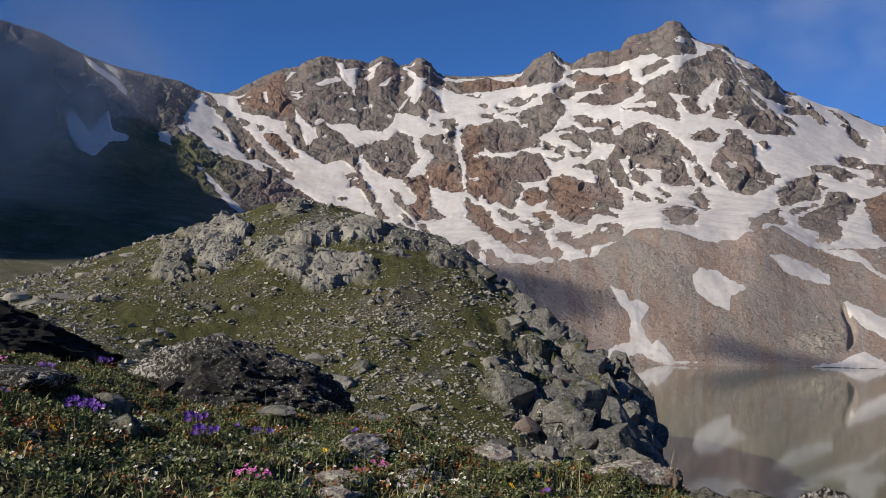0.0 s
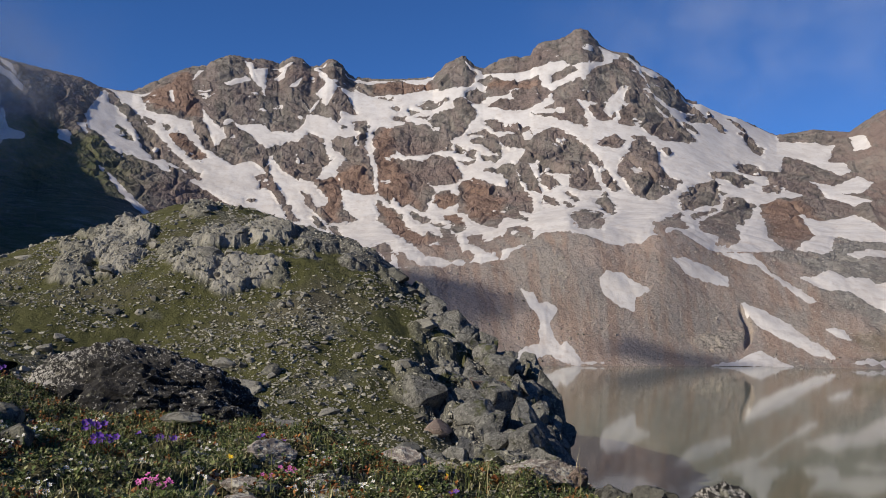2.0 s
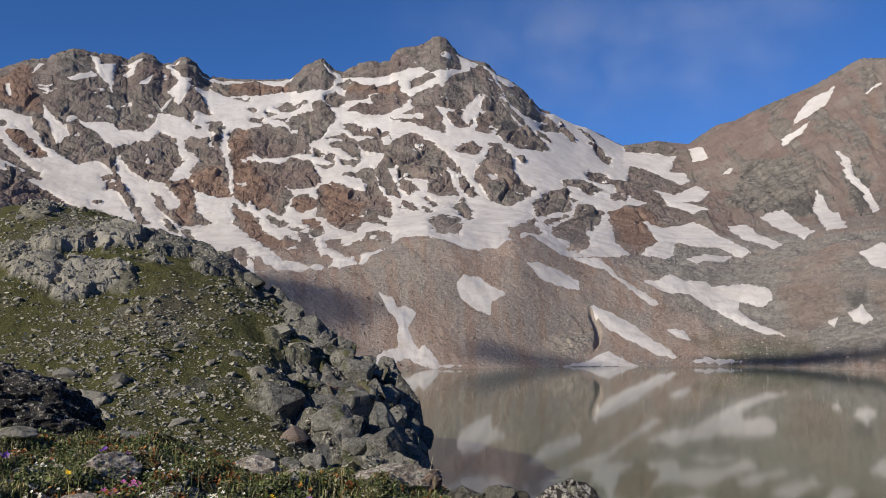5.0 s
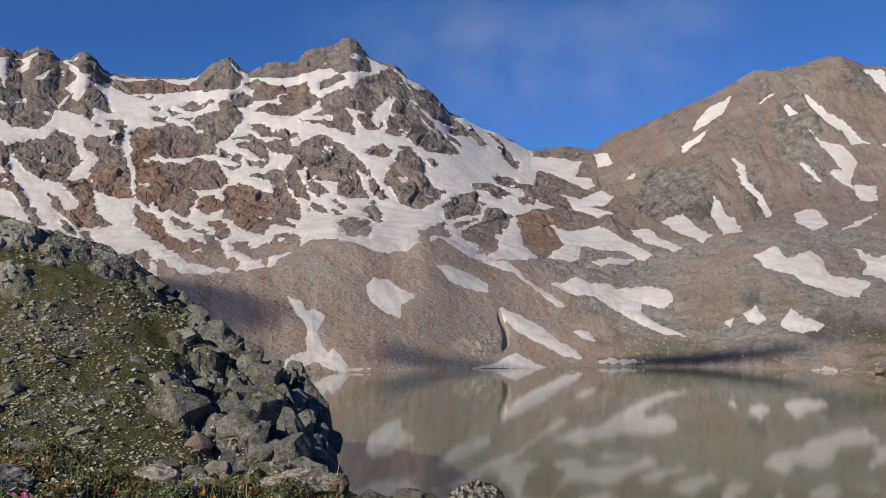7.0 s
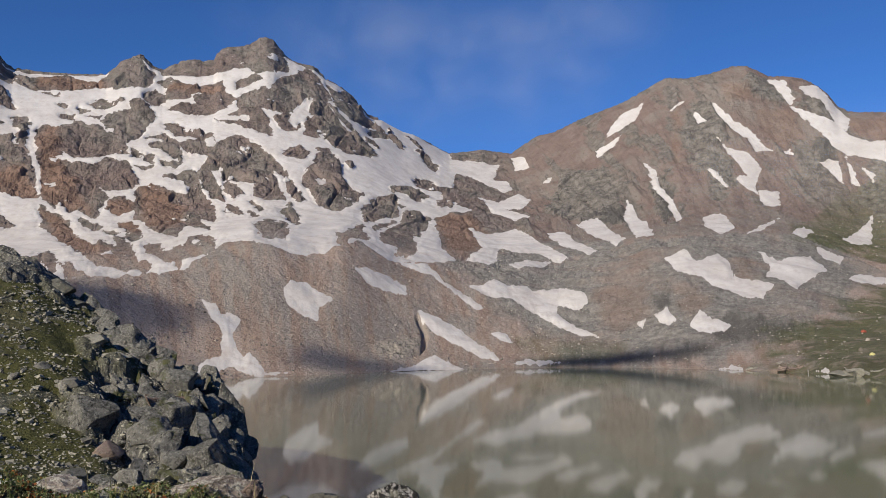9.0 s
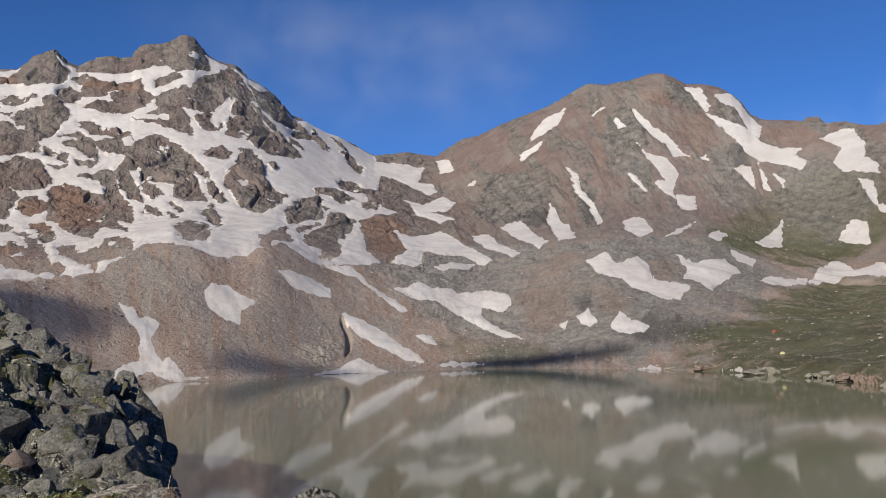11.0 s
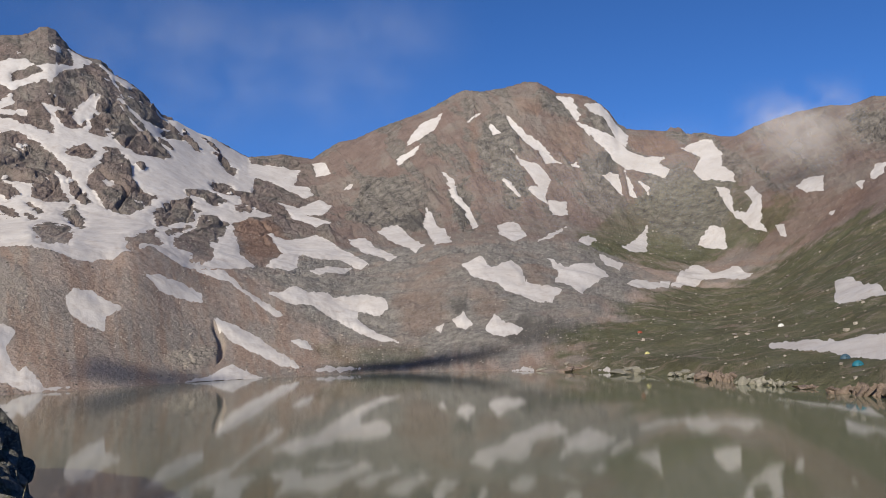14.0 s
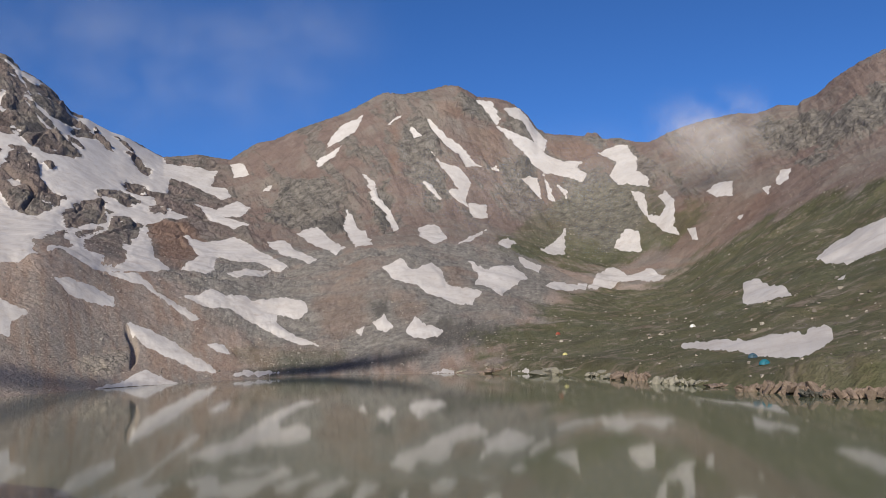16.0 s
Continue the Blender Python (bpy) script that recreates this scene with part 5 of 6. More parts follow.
def crag_material(name, dark, light):
    n = Nodes(name)
    tone = n.ramp(n.noise(0.9, 7, 0.72), (0.3, dark), (0.52, tuple(0.5 * (a + c) for a, c in zip(dark, light))), (0.74, light))
    tone = n.mix(n.ramp(n.noise(0.13, 6, 0.82), (0.51, 0.0), (0.58, 0.75)), tone, tuple(1.2 * c for c in light))
    tone = n.mix(n.ramp(n.noise(0.25, 6, 0.85), (0.38, 0.85), (0.46, 0.0)), tone, tuple(0.3 * c for c in dark))
    tone = n.mix(n.math("MULTIPLY", n.ramp(n.cells(0.9, "DISTANCE_TO_EDGE"), (0.0, 0.9), (0.03, 0.0)), n.ramp(n.noise(0.8, 3), (0.5, 0.0), (0.6, 0.8))), tone, (0.014, 0.013, 0.012))
    tone = n.mix(n.ramp(n.noise(1.5, 5, 0.65), (0.57, 0.0), (0.64, 0.85)), tone, n.mix(n.noise(0.1, 4), (0.04, 0.048, 0.018), (0.11, 0.115, 0.045)))
    n.bump(n.noise(0.4, 8, 0.78), 0.2, 1.0)
    return n.done(tone, 0.93, 0.15)


LOOKS["crag"] = crag_material("crag_rock", (0.047, 0.046, 0.042), (0.27, 0.263, 0.236))
LOOKS["crag_rust"] = crag_material("rusty_crag_rock", (0.10, 0.07, 0.055), (0.26, 0.195, 0.158))
WORDS = {"pale": "pale grey bedrock slab bedded in the turf", "grey": "grey lichen-flecked boulder on the stony knoll",
         "dark": "dark weathered boulder on the rocky knoll edge", "rust": "rust-brown angular boulder on the knoll", "crag": "dark jointed boulder wedged in the crag"}
count = [0]


def stone_at(name, x, y, z, w, h, depth, look_name, facing, level, sink=0.3, cuts=11, tilt=0.18, rough=0.05, slope=0.0):
    """A stone w wide, h high, on the ground at z, its broad side square to the bearing."""
    count[0] += 1
    co, tris = hewn(level, cuts, 100 + count[0], rough)
    r = np.random.default_rng(count[0])
    co = turned(co, r.uniform(-tilt, tilt), r.uniform(-tilt, tilt), r.uniform(-0.3, 0.3))
    co = (co - co.min(0)) / (co.max(0) - co.min(0)) - (0.5, 0.5, 0.0)
    co = co * (w, depth, h * (1 + sink)) - (0, 0, h * sink)
    co = turned(turned(co, slope, 0, 0), 0, 0, -radians(facing))
    ob = new(name, mesh_from(name, co, tris, LOOKS[look_name], (), False))
    ob.location = (x, y, z)
    return ob


def boulder(b, d, w, h, ratio, look_name):
    """A boulder bedded in the slope of the knoll, lying with it."""
    long = 0.9 * max(w, h)
    dd = d + long * 0.35
    x, y = plan(b, dd)
    rise_by = height_on(b, dd + long * 0.4, KB, KD, KZ) - height_on(b, dd - long * 0.4, KB, KD, KZ)
    slope = min(max(math.atan2(rise_by, long * 0.8), -0.2), 0.55)
    ob = stone_at("boulder", x, y, height_on(b, dd, KB, KD, KZ), w, 0.45 * min(w, h), long, look_name, b, 4, 1.0, 13, 0.35, 0.03, slope)
    tagged(ob, WORDS[look_name], "boulder", group="boulders on the knoll")


boulder(-15.12, 51.3, 0.87, 0.60, 0.9, "dark")
boulder(-9.46, 56.8, 1.48, 0.74, 1, "grey")
boulder(-3.04, 44.4, 0.87, 0.46, 1, "dark")
boulder(-20.15, 65.4, 1.36, 0.55, 0.8, "pale")
boulder(-21.40, 70.5, 1.10, 0.46, 0.8, "pale")
boulder(-22.63, 63.8, 1.24, 0.58, 0.8, "pale")
boulder(-24.99, 53.8, 2.10, 0.56, 0.8, "pale")
boulder(-26.24, 59.3, 1.54, 0.85, 0.9, "pale")
boulder(-23.82, 58.3, 1.51, 0.61, 0.9, "grey")
boulder(-6.22, 48.2, 0.56, 0.31, 0.9, "pale")
boulder(2.41, 58.4, 1.90, 1.14, 0.9, "dark")
boulder(3.35, 57.4, 1.49, 0.82, 0.9, "dark")
boulder(5.03, 57.2, 1.63, 0.89, 0.9, "crag")
boulder(6.32, 55.2, 1.65, 0.93, 0.9, "crag")
boulder(4.39, 39.7, 2.33, 2.20, 0.9, "crag")
boulder(7.86, 37.9, 1.98, 1.73, 0.9, "crag")
boulder(5.33, 37.3, 1.36, 0.97, 0.8, "rust")
boulder(10.54, 38.6, 2.02, 3.79, 0.8, "crag")
boulder(9.44, 47.1, 1.96, 1.84, 0.9, "crag")
boulder(11.41, 46.5, 1.66, 2.12, 0.9, "crag")
boulder(8.35, 49.3, 1.47, 1.41, 0.9, "crag")
boulder(7.25, 51.0, 1.46, 1.06, 0.9, "crag")
boulder(9.27, 44.1, 1.15, 1.15, 0.9, "crag")
boulder(12.29, 43.7, 1.71, 2.57, 0.9, "crag")
boulder(11.08, 35.5, 1.63, 1.87, 0.9, "crag")
boulder(12.83, 37.6, 1.48, 2.72, 0.9, "crag")
boulder(8.19, 44.9, 1.75, 0.99, 0.9, "crag")
boulder(6.36, 45.7, 1.49, 0.89, 0.9, "crag")
boulder(3.07, 43.5, 1.02, 0.57, 0.9, "grey")
boulder(1.57, 45.7, 0.89, 0.47, 1, "grey")
boulder(5.61, 49.4, 1.93, 0.64, 0.6, "pale")
boulder(4.31, 50.8, 1.65, 0.59, 0.6, "pale")
boulder(6.93, 42.8, 1.39, 1.25, 0.9, "crag")
boulder(10.33, 51.1, 1.33, 1.20, 0.9, "crag")
boulder(13.17, 43.9, 1.15, 1.72, 0.9, "crag")
boulder(11.77, 40.6, 1.33, 1.59, 0.9, "crag")
boulder(9.31, 36.2, 1.19, 1.04, 0.9, "crag")
boulder(7.34, 35.0, 1.01, 0.69, 0.9, "crag")
boulder(3.53, 33.9, 1.11, 0.58, 0.9, "dark")
boulder(4.99, 33.7, 1.33, 0.66, 0.9, "crag")
boulder(13.69, 42.7, 1.01, 1.40, 0.9, "crag")
boulder(-6.81, 39.8, 1.30, 0.88, 0.9, "grey")
boulder(-8.31, 43.0, 1.12, 0.61, 0.9, "grey")
boulder(-4.19, 35.1, 1.37, 0.60, 0.9, "grey")
boulder(-1.64, 37.1, 0.97, 0.48, 0.9, "grey")
boulder(-14.76, 47.0, 0.92, 0.49, 0.9, "grey")
boulder(-5.38, 41.7, 0.98, 0.71, 0.9, "dark")



# Jointed blocks of the crag: they share one dip, and step down to the lake.
CLEAVED = []
for k in range(18):
    co, tris = hewn(4, 8, 900 + k, 0.07, 0.2, 0.55)
    co = co + 0.02 * blocks(co[:, 0] * 3 + k, co[:, 1] * 3 + 2 * co[:, 2], 0.6, 950 + k)[:, None] * co
    CLEAVED.append(mesh_from("block", co, tris, LOOKS["crag_rust" if k == 11 else "crag"], (), False))
r = np.random.default_rng(77)
laid = 0
for k in range(4000):
    bb, dd = r.uniform(3.0, 14.2), r.uniform(31.5, 60)
    lip = float(eased(np.array([bb]), [3, 62, 5, 61, 9, 56, 12, 51, 14.3, 47])[0])
    if dd > lip or laid >= 120:
        continue
    x, y = plan(bb, dd)
    if float(smooth(np.array(bb + 1.6 * fbm(np.array(x), np.array(y), 6, 3, 88)), 3.6, 6.6)) < r.uniform(0.1, 1.0):
        continue
    w = 0.6 + 0.6 * min(r.exponential(1.0), 3.0)
    ob = link("block", CLEAVED[int(r.integers(18))], rock_crag)
    turn = Euler((radians(-22) + r.normal(0, 0.14), radians(14) + r.normal(0, 0.14), -radians(bb) + 0.3 + r.normal(0, 0.2)))
    ob.matrix_basis = Matrix.LocRotScale((x, y, height_on(bb, dd, KB, KD, KZ) - 0.2 * w), turn, (w * r.uniform(0.8, 1.3), w * r.uniform(0.8, 1.4), w * r.uniform(0.8, 1.5)))
    laid += 1


def scatter(name, label, b, d, z, size, material, flat=0.55, level=1, kind="stuff", seed=3, category="stones"):
    """Many small loose stones, joined."""
    r = np.random.default_rng(seed)
    corner = np.array([(i, j, k) for k in (-1, 1) for j in (-1, 1) for i in (-1, 1)], float)
    sides = np.array([(0, 2, 3, 1), (4, 5, 7, 6), (0, 1, 5, 4), (2, 6, 7, 3), (0, 4, 6, 2), (1, 3, 7, 5)])
    shapes = [(0.5 * corner * r.uniform(0.45, 1.05, (8, 3)) + r.uniform(-0.12, 0.12, (8, 3)), sides) for k in range(24)]
    cos, faces, start = [], [], 0
    xs, ys = plan(b, d)
    for i in range(len(b)):
        co, tris = shapes[r.integers(24)]
        s = size[i] * np.array([r.uniform(0.8, 1.5), r.uniform(0.7, 1.2), flat * r.uniform(0.7, 1.3)])
        co = turned(co * s, r.uniform(-0.5, 0.5), r.uniform(-0.5, 0.5), r.uniform(0, 6.28))
        cos.append(co + (xs[i], ys[i], z[i] + 0.15 * s[2]))
        faces.append(tris + start)
        start += len(co)
    return tagged(new(name, mesh_from(name, np.vstack(cos), np.vstack(faces), material, (), False)), label, category, kind=kind)


def pebble_material(name, dark, light):
    n = Nodes(name)
    tone = n.mix(n.island(), dark, light)
    tone = n.mix(n.ramp(n.noise(0.08, 5, 0.7), (0.35, 0.5), (0.6, 0.0)), tone, dark)
    n.bump(n.noise(0.08, 5, 0.7), 0.03, 0.8)
    return n.done(tone, 0.93, 0.15)


PEBBLE = pebble_material("loose_stone", (0.11, 0.104, 0.086), (0.45, 0.43, 0.355))
TALUS = pebble_material("talus_stone", (0.10, 0.087, 0.075), (0.45, 0.408, 0.352))

# Stones strewn over the knoll: bands and clusters, with open turf between.
b = rng.uniform(-28.5, 13.2, 190000)
s = rng.uniform(0, 1, 190000) ** 0.8
d = 24 + s * 58
x, y = plan(b, d)
dense = fbm(x, y, 7, 3, 131) + 0.5 * fbm(x, y, 1.6, 2, 133) + 0.45 * smooth(b, 2, 10) + 0.35 * smooth(b, -15, -25)
keep = rng.uniform(0, 1, len(b)) < 0.5 * smooth(dense, -0.7, 0.7)
top_at = eased(b, [-30, 76, -9, 78, 5, 62, 13, 50])
keep &= (d < top_at) & ((b < 8) | (rng.uniform(0, 1, len(b)) < 0.5))
b, d = b[keep][:36000], d[keep][:36000]
size = 0.04 + 0.05 * rng.exponential(1.0, len(b))
size = np.clip(size, 0.035, 0.4) * (0.7 + d / 150)
z = heights_on(b, d, KB, KD, KZ)
scatter("scattered_stones", "pale and grey loose stones strewn over turf", b, d, z, size, PEBBLE, seed=3)

# Larger single stones on the knoll.
base_stones = []
for k in range(9):
    co, tris = hewn(2, 16, 400 + k, 0.08, 0.3, 0.7)
    base_stones.append(mesh_from("stone", co, tris, STONE, (), False))
b = rng.uniform(-28, 11, 900)
d = rng.uniform(26, 74, 900)
x, y = plan(b, d)
ok = (rng.uniform(0, 1, 900) < smooth(fbm(x, y, 8, 3, 131), -0.2, 0.6)) & (d < eased(b, [-30, 74, -9, 76, 5, 60, 13, 47]))
b, d = b[ok][:240], d[ok][:240]
for bb, dd in zip(b, d):
    x, y = plan(bb, dd)
    ob = new("stone", base_stones[rng.integers(9)])
    w = 0.22 + 0.2 * min(rng.exponential(1.0), 2.5)
    ob.matrix_basis = Matrix.LocRotScale((x, y, height_on(bb, dd, KB, KD, KZ) + 0.1 * w), Euler((rng.uniform(-0.3, 0.3), rng.uniform(-0.3, 0.3), rng.uniform(0, 6.28))),
                                         (w * rng.uniform(0.9, 1.5), w, w * rng.uniform(0.5, 0.8)))
    tagged(ob, "grey angular stone lying in thin turf", "stone", group="stones on the knoll")

# Talus on the moraine and the slopes across the lake.
b = rng.uniform(5, 73, 52000)
row = rng.uniform(0.02, 1.9, 52000)
j = np.clip(np.searchsorted(FB, b), 1, len(FB) - 1)
k = np.clip((row * 95).astype(int), 0, 180)
d, z = FD[k, j], FZ2[k, j]
b = FB[j]
x, y = plan(b, d)
ok = (snowy[k, j] < 0) & (rng.uniform(0, 1, len(b)) < 0.25 + smooth(fbm(x, y, 30, 3, 141), -0.3, 0.6)) & (rng.uniform(0, 1, len(b)) > 0.93 * green[k, j])
b, d, z, leafy = b[ok][:24000], d[ok][:24000], z[ok][:24000], green[k, j][ok][:24000]
scatter("talus", "small pale boulders scattered over the moraine", b, d, z, np.clip(0.14 + 0.17 * rng.exponential(1.0, len(b)), 0.16, 1.3) * (1 + 0.7 * leafy), TALUS, 0.75, seed=5)

def shore_rock(b, d, w, h, ratio, look_name):
    """A broken outcrop at the waterline: several sharp blocks grown together."""
    r = np.random.default_rng(int(b * 100) + 5)
    x, y = plan(b, d + ratio * w * 0.3)
    cos, faces, start = [], [], 0
    for k in range(int(7 + 2.2 * w)):
        co, tris = hewn(2, 15, 700 + int(r.integers(400)), 0.12, 0.25, 0.7)
        s = np.array([r.uniform(0.12, 0.36) * w, r.uniform(0.15, 0.4) * w, h * r.uniform(0.3, 0.95)])
        u = r.uniform(-0.5, 0.5)
        co = turned(co * s, r.uniform(-0.4, 0.4), r.uniform(-0.5, 0.5), r.uniform(0, 6.28))
        cos.append((co + (u * w * 1.25, r.uniform(-0.2, 0.5) * ratio * w, (0.28 - 0.5 * u * u) * h * r.uniform(0.1, 1.2) + 0.25)) * (1, 1, 0.7))
        faces.append(tris + start)
        start += len(co)
    co = turned(np.vstack(cos), 0, 0, -radians(b))
    ob = new("shore_rock", mesh_from("shore_rock", co, np.vstack(faces), LOOKS[look_name], (), False))
    ob.location = (x, y, 0.0)
    tagged(ob, "rough " + {"pale": "pale grey", "rust": "rust-brown", "dark": "dark", "grey": "grey"}[look_name] + " rocks along the lake shore", "rock", group="rocks along the shore")


shore_rock(48.39, 322.7, 14.7, 4.6, 0.8, "rust")
shore_rock(46.41, 340.9, 11.1, 2.7, 0.8, "pale")
shore_rock(50.53, 307.1, 8.0, 2.0, 0.8, "pale")
shore_rock(52.45, 287.4, 16.8, 4.9, 0.8, "pale")
shore_rock(51.58, 296.2, 9.6, 3.5, 0.8, "rust")
shore_rock(54.52, 266.4, 8.7, 3.1, 0.8, "pale")
shore_rock(55.35, 250.3, 6.5, 2.6, 0.8, "pale")
shore_rock(56.08, 241.8, 7.9, 5.3, 0.8, "rust")
shore_rock(57.08, 231.2, 6.0, 4.8, 0.8, "rust")
shore_rock(58.49, 215.9, 5.6, 3.7, 0.8, "pale")
shore_rock(59.30, 210.8, 4.9, 3.3, 0.8, "pale")
shore_rock(60.43, 204.7, 5.3, 2.7, 0.8, "pale")
shore_rock(61.84, 195.6, 6.4, 1.5, 0.8, "rust")
shore_rock(63.95, 179.1, 5.8, 4.0, 0.8, "rust")
shore_rock(65.08, 172.8, 5.6, 5.2, 0.8, "rust")
shore_rock(66.35, 167.0, 5.9, 4.8, 0.8, "rust")
shore_rock(67.28, 162.6, 4.7, 2.8, 0.8, "dark")
shore_rock(68.51, 159.9, 4.2, 2.7, 0.8, "rust")
shore_rock(69.56, 157.3, 5.5, 4.3, 0.8, "rust")
shore_rock(70.60, 156.0, 6.1, 4.7, 0.8, "rust")


# ---- mist ----


def mist(b0, b1, d, z0, z1, thick, seed, words):
    """A bank of mist: a few soft sheets, one behind the other, that thin out to nothing at their rims."""
    thing = new("mist_bank")
    tagged(thing, words, "mist")
    u, v = np.meshgrid(np.linspace(0, 1, 60), np.linspace(0, 1, 30))
    for k in range(2):
        bb = b0 + u * (b1 - b0)
        dd = d + 40 * k + 3 * fbm(u * 2 + seed, v + k, 1.0, 2, seed + k)
        zz = z0 + v * (z1 - z0)
        rim = smooth(u, 0, 0.35) * smooth(1 - u, 0, 0.35) * smooth(v, 0, 0.45) * smooth(1 - v, 0, 0.4)
        veil = 1.8 * thick * rim * np.clip(0.55 + 0.9 * fbm(u * 3 + 7 * k, v * 2.2, 1.0, 4, seed + 10 + k), 0, 1.3)
        ob = sheet("mist_layer", bb, dd, zz, MIST, [("veil", veil)])
        ob.parent = thing


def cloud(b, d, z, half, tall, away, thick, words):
    """A small, unseen flat cloud added before the sun to shade the slope."""
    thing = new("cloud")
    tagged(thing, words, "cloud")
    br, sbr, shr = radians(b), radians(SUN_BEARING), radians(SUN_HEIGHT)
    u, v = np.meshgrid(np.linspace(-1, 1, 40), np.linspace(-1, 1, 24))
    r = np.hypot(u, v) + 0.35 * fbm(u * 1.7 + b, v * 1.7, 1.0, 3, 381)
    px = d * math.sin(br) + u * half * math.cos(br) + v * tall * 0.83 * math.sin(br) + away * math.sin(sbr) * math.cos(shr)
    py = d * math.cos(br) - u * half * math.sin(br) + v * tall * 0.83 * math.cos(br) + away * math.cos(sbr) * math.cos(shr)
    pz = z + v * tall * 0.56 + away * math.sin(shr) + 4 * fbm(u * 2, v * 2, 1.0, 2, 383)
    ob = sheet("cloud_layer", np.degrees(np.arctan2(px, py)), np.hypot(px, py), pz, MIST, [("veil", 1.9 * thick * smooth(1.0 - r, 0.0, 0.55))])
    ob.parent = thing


# Unseen clouds, added so their shade falls on the moraine and shore.
cloud(8.6, 375, 19, 34, 22, 620, 0.5, "small unseen cloud added to shade the moraine")
cloud(20.3, 364, 5, 32, 15, 700, 0.55, "small unseen cloud added to shade the moraine")
cloud(37.5, 404, 3, 50, 12, 800, 0.5, "thin unseen cloud added to shade the far shore")
mist(-42, -13, 330, 25, 145, 0.30, 301, "thin grey mist drifting before the shaded ridge")
mist(-42, -21, 460, 95, 235, 0.16, 321, "grey cloud hanging over the dark ridge crest")
mist(57.6, 66.4, 790, 138, 234, 0.25, 341, "small white cloud clinging to the ridge")
mist(38, 60, 660, 60, 190, 0.05, 361, "faint haze in the valley below the mountain")

mist(-52, -17, 610, 150, 340, 0.12, 401, "pale sunlit mist trailing over the ridge")
mist(8, 44, 1750, 360, 820, 0.055, 421, "faint wisps of high cloud in blue sky")

# ---- tents on the far meadow ----


def cloth(name, colour):
    n = Nodes(name)
    return n.done(n.mix(n.noise(0.6, 3), colour, tuple(c * 0.8 for c in colour)), 0.6, 0.3)


def tent(b, d, w, colour, words):
    x, y = plan(b, d)
    z = height_on(b, d, FB, FD, FZ2)
    thing = new("tent")
    thing.location, thing.rotation_euler = (x, y, z), (0, 0, -radians(b) + 0.5)
    tagged(thing, words, "tent", group="tents on the meadow")
    co, tris = BALLS[3]
    keep = tris[(co[tris][:, :, 2].mean(1) > -0.05)]
    shell = co * (w / 2, w * 0.4, w * 0.48)
    shell[:, 2] = np.maximum(shell[:, 2], -0.1) - 0.02 * w * np.abs(np.sin(3 * np.arctan2(co[:, 1], co[:, 0])))
    fabric = cloth("tent_fabric", colour)
    link("canopy", mesh_from("canopy", shell, keep, fabric), thing)
    arch = [(-0.17 * w, -0.40 * w, 0.0), (-0.10 * w, -0.335 * w, 0.26 * w), (0.10 * w, -0.335 * w, 0.26 * w), (0.17 * w, -0.40 * w, 0.0)]
    link("door", mesh_from("door", np.array(arch), np.array([[0, 3, 2, 1]]), cloth("tent_door", tuple(c * 0.45 for c in colour)), (), False), thing, "darker door flap")
    for side in (-1, 1):
        pole = [(side * 0.46 * w, -0.3 * w, 0), (side * 0.47 * w, -0.29 * w, 0.02), (side * 0.05 * w, 0.02 * w, 0.49 * w), (side * 0.04 * w, 0.0, 0.485 * w)]
        link("pole", mesh_from("pole", np.array(pole), np.array([[0, 1, 2, 3]]), cloth("tent_pole", (0.1, 0.1, 0.1)), (), False), thing)


tent(64.35, 208, 2.6, (0.02, 0.16, 0.22), "teal blue dome tent pitched on the meadow")
tent(63.7, 224, 2.5, (0.05, 0.10, 0.14), "small dark blue tent on the meadow")
tent(51.81, 398, 2.4, (0.30, 0.075, 0.045), "orange-red tent on the green slope")
tent(60.28, 342, 2.4, (0.75, 0.75, 0.72), "white tent on the green slope")
tent(52.19, 328, 2.0, (0.55, 0.52, 0.22), "pale yellow tent near the shore")

# ---- the flowering ground by the camera ----


def near_z(b, d):
    return height_on(b, d, NB[:320], ND[:, :320], NZ[:, :320])


def near_rock(name, b, d, w, h, depth, look_name, words, up=0.0, cuts=12, level=5, rough=0.06, turn=0.0):
    x, y = plan(b, d)
    ob = stone_at(name, x, y, near_z(b, d) + up, w, h, depth, look_name, b + turn, level, 0.5, cuts, 0.12, rough)
    return tagged(ob, words, "boulder")


def lichen_material():
    n = Nodes("lichen_boulder")
    tone = n.ramp(n.noise(0.12, 6, 0.75), (0.3, (0.014, 0.0135, 0.014)), (0.55, (0.045, 0.043, 0.041)), (0.75, (0.09, 0.086, 0.08)))
    crust = n.math("ADD", n.noise(0.022, 6, 0.8), n.math("MULTIPLY", n.math("SUBTRACT", n.noise(0.5, 3), 0.5), 0.3))
    tone = n.mix(n.ramp(crust, (0.53, 0.0), (0.585, 0.9)), tone, (0.50, 0.48, 0.44))
    tone = n.mix(n.ramp(n.noise(0.09, 5, 0.7), (0.6, 0.0), (0.68, 0.7)), tone, (0.30, 0.29, 0.22))
    n.bump(n.noise(0.03, 7, 0.75), 0.02, 1.0)
    return n.done(tone, 0.95, 0.12)


LOOKS["lichen"] = lichen_material()


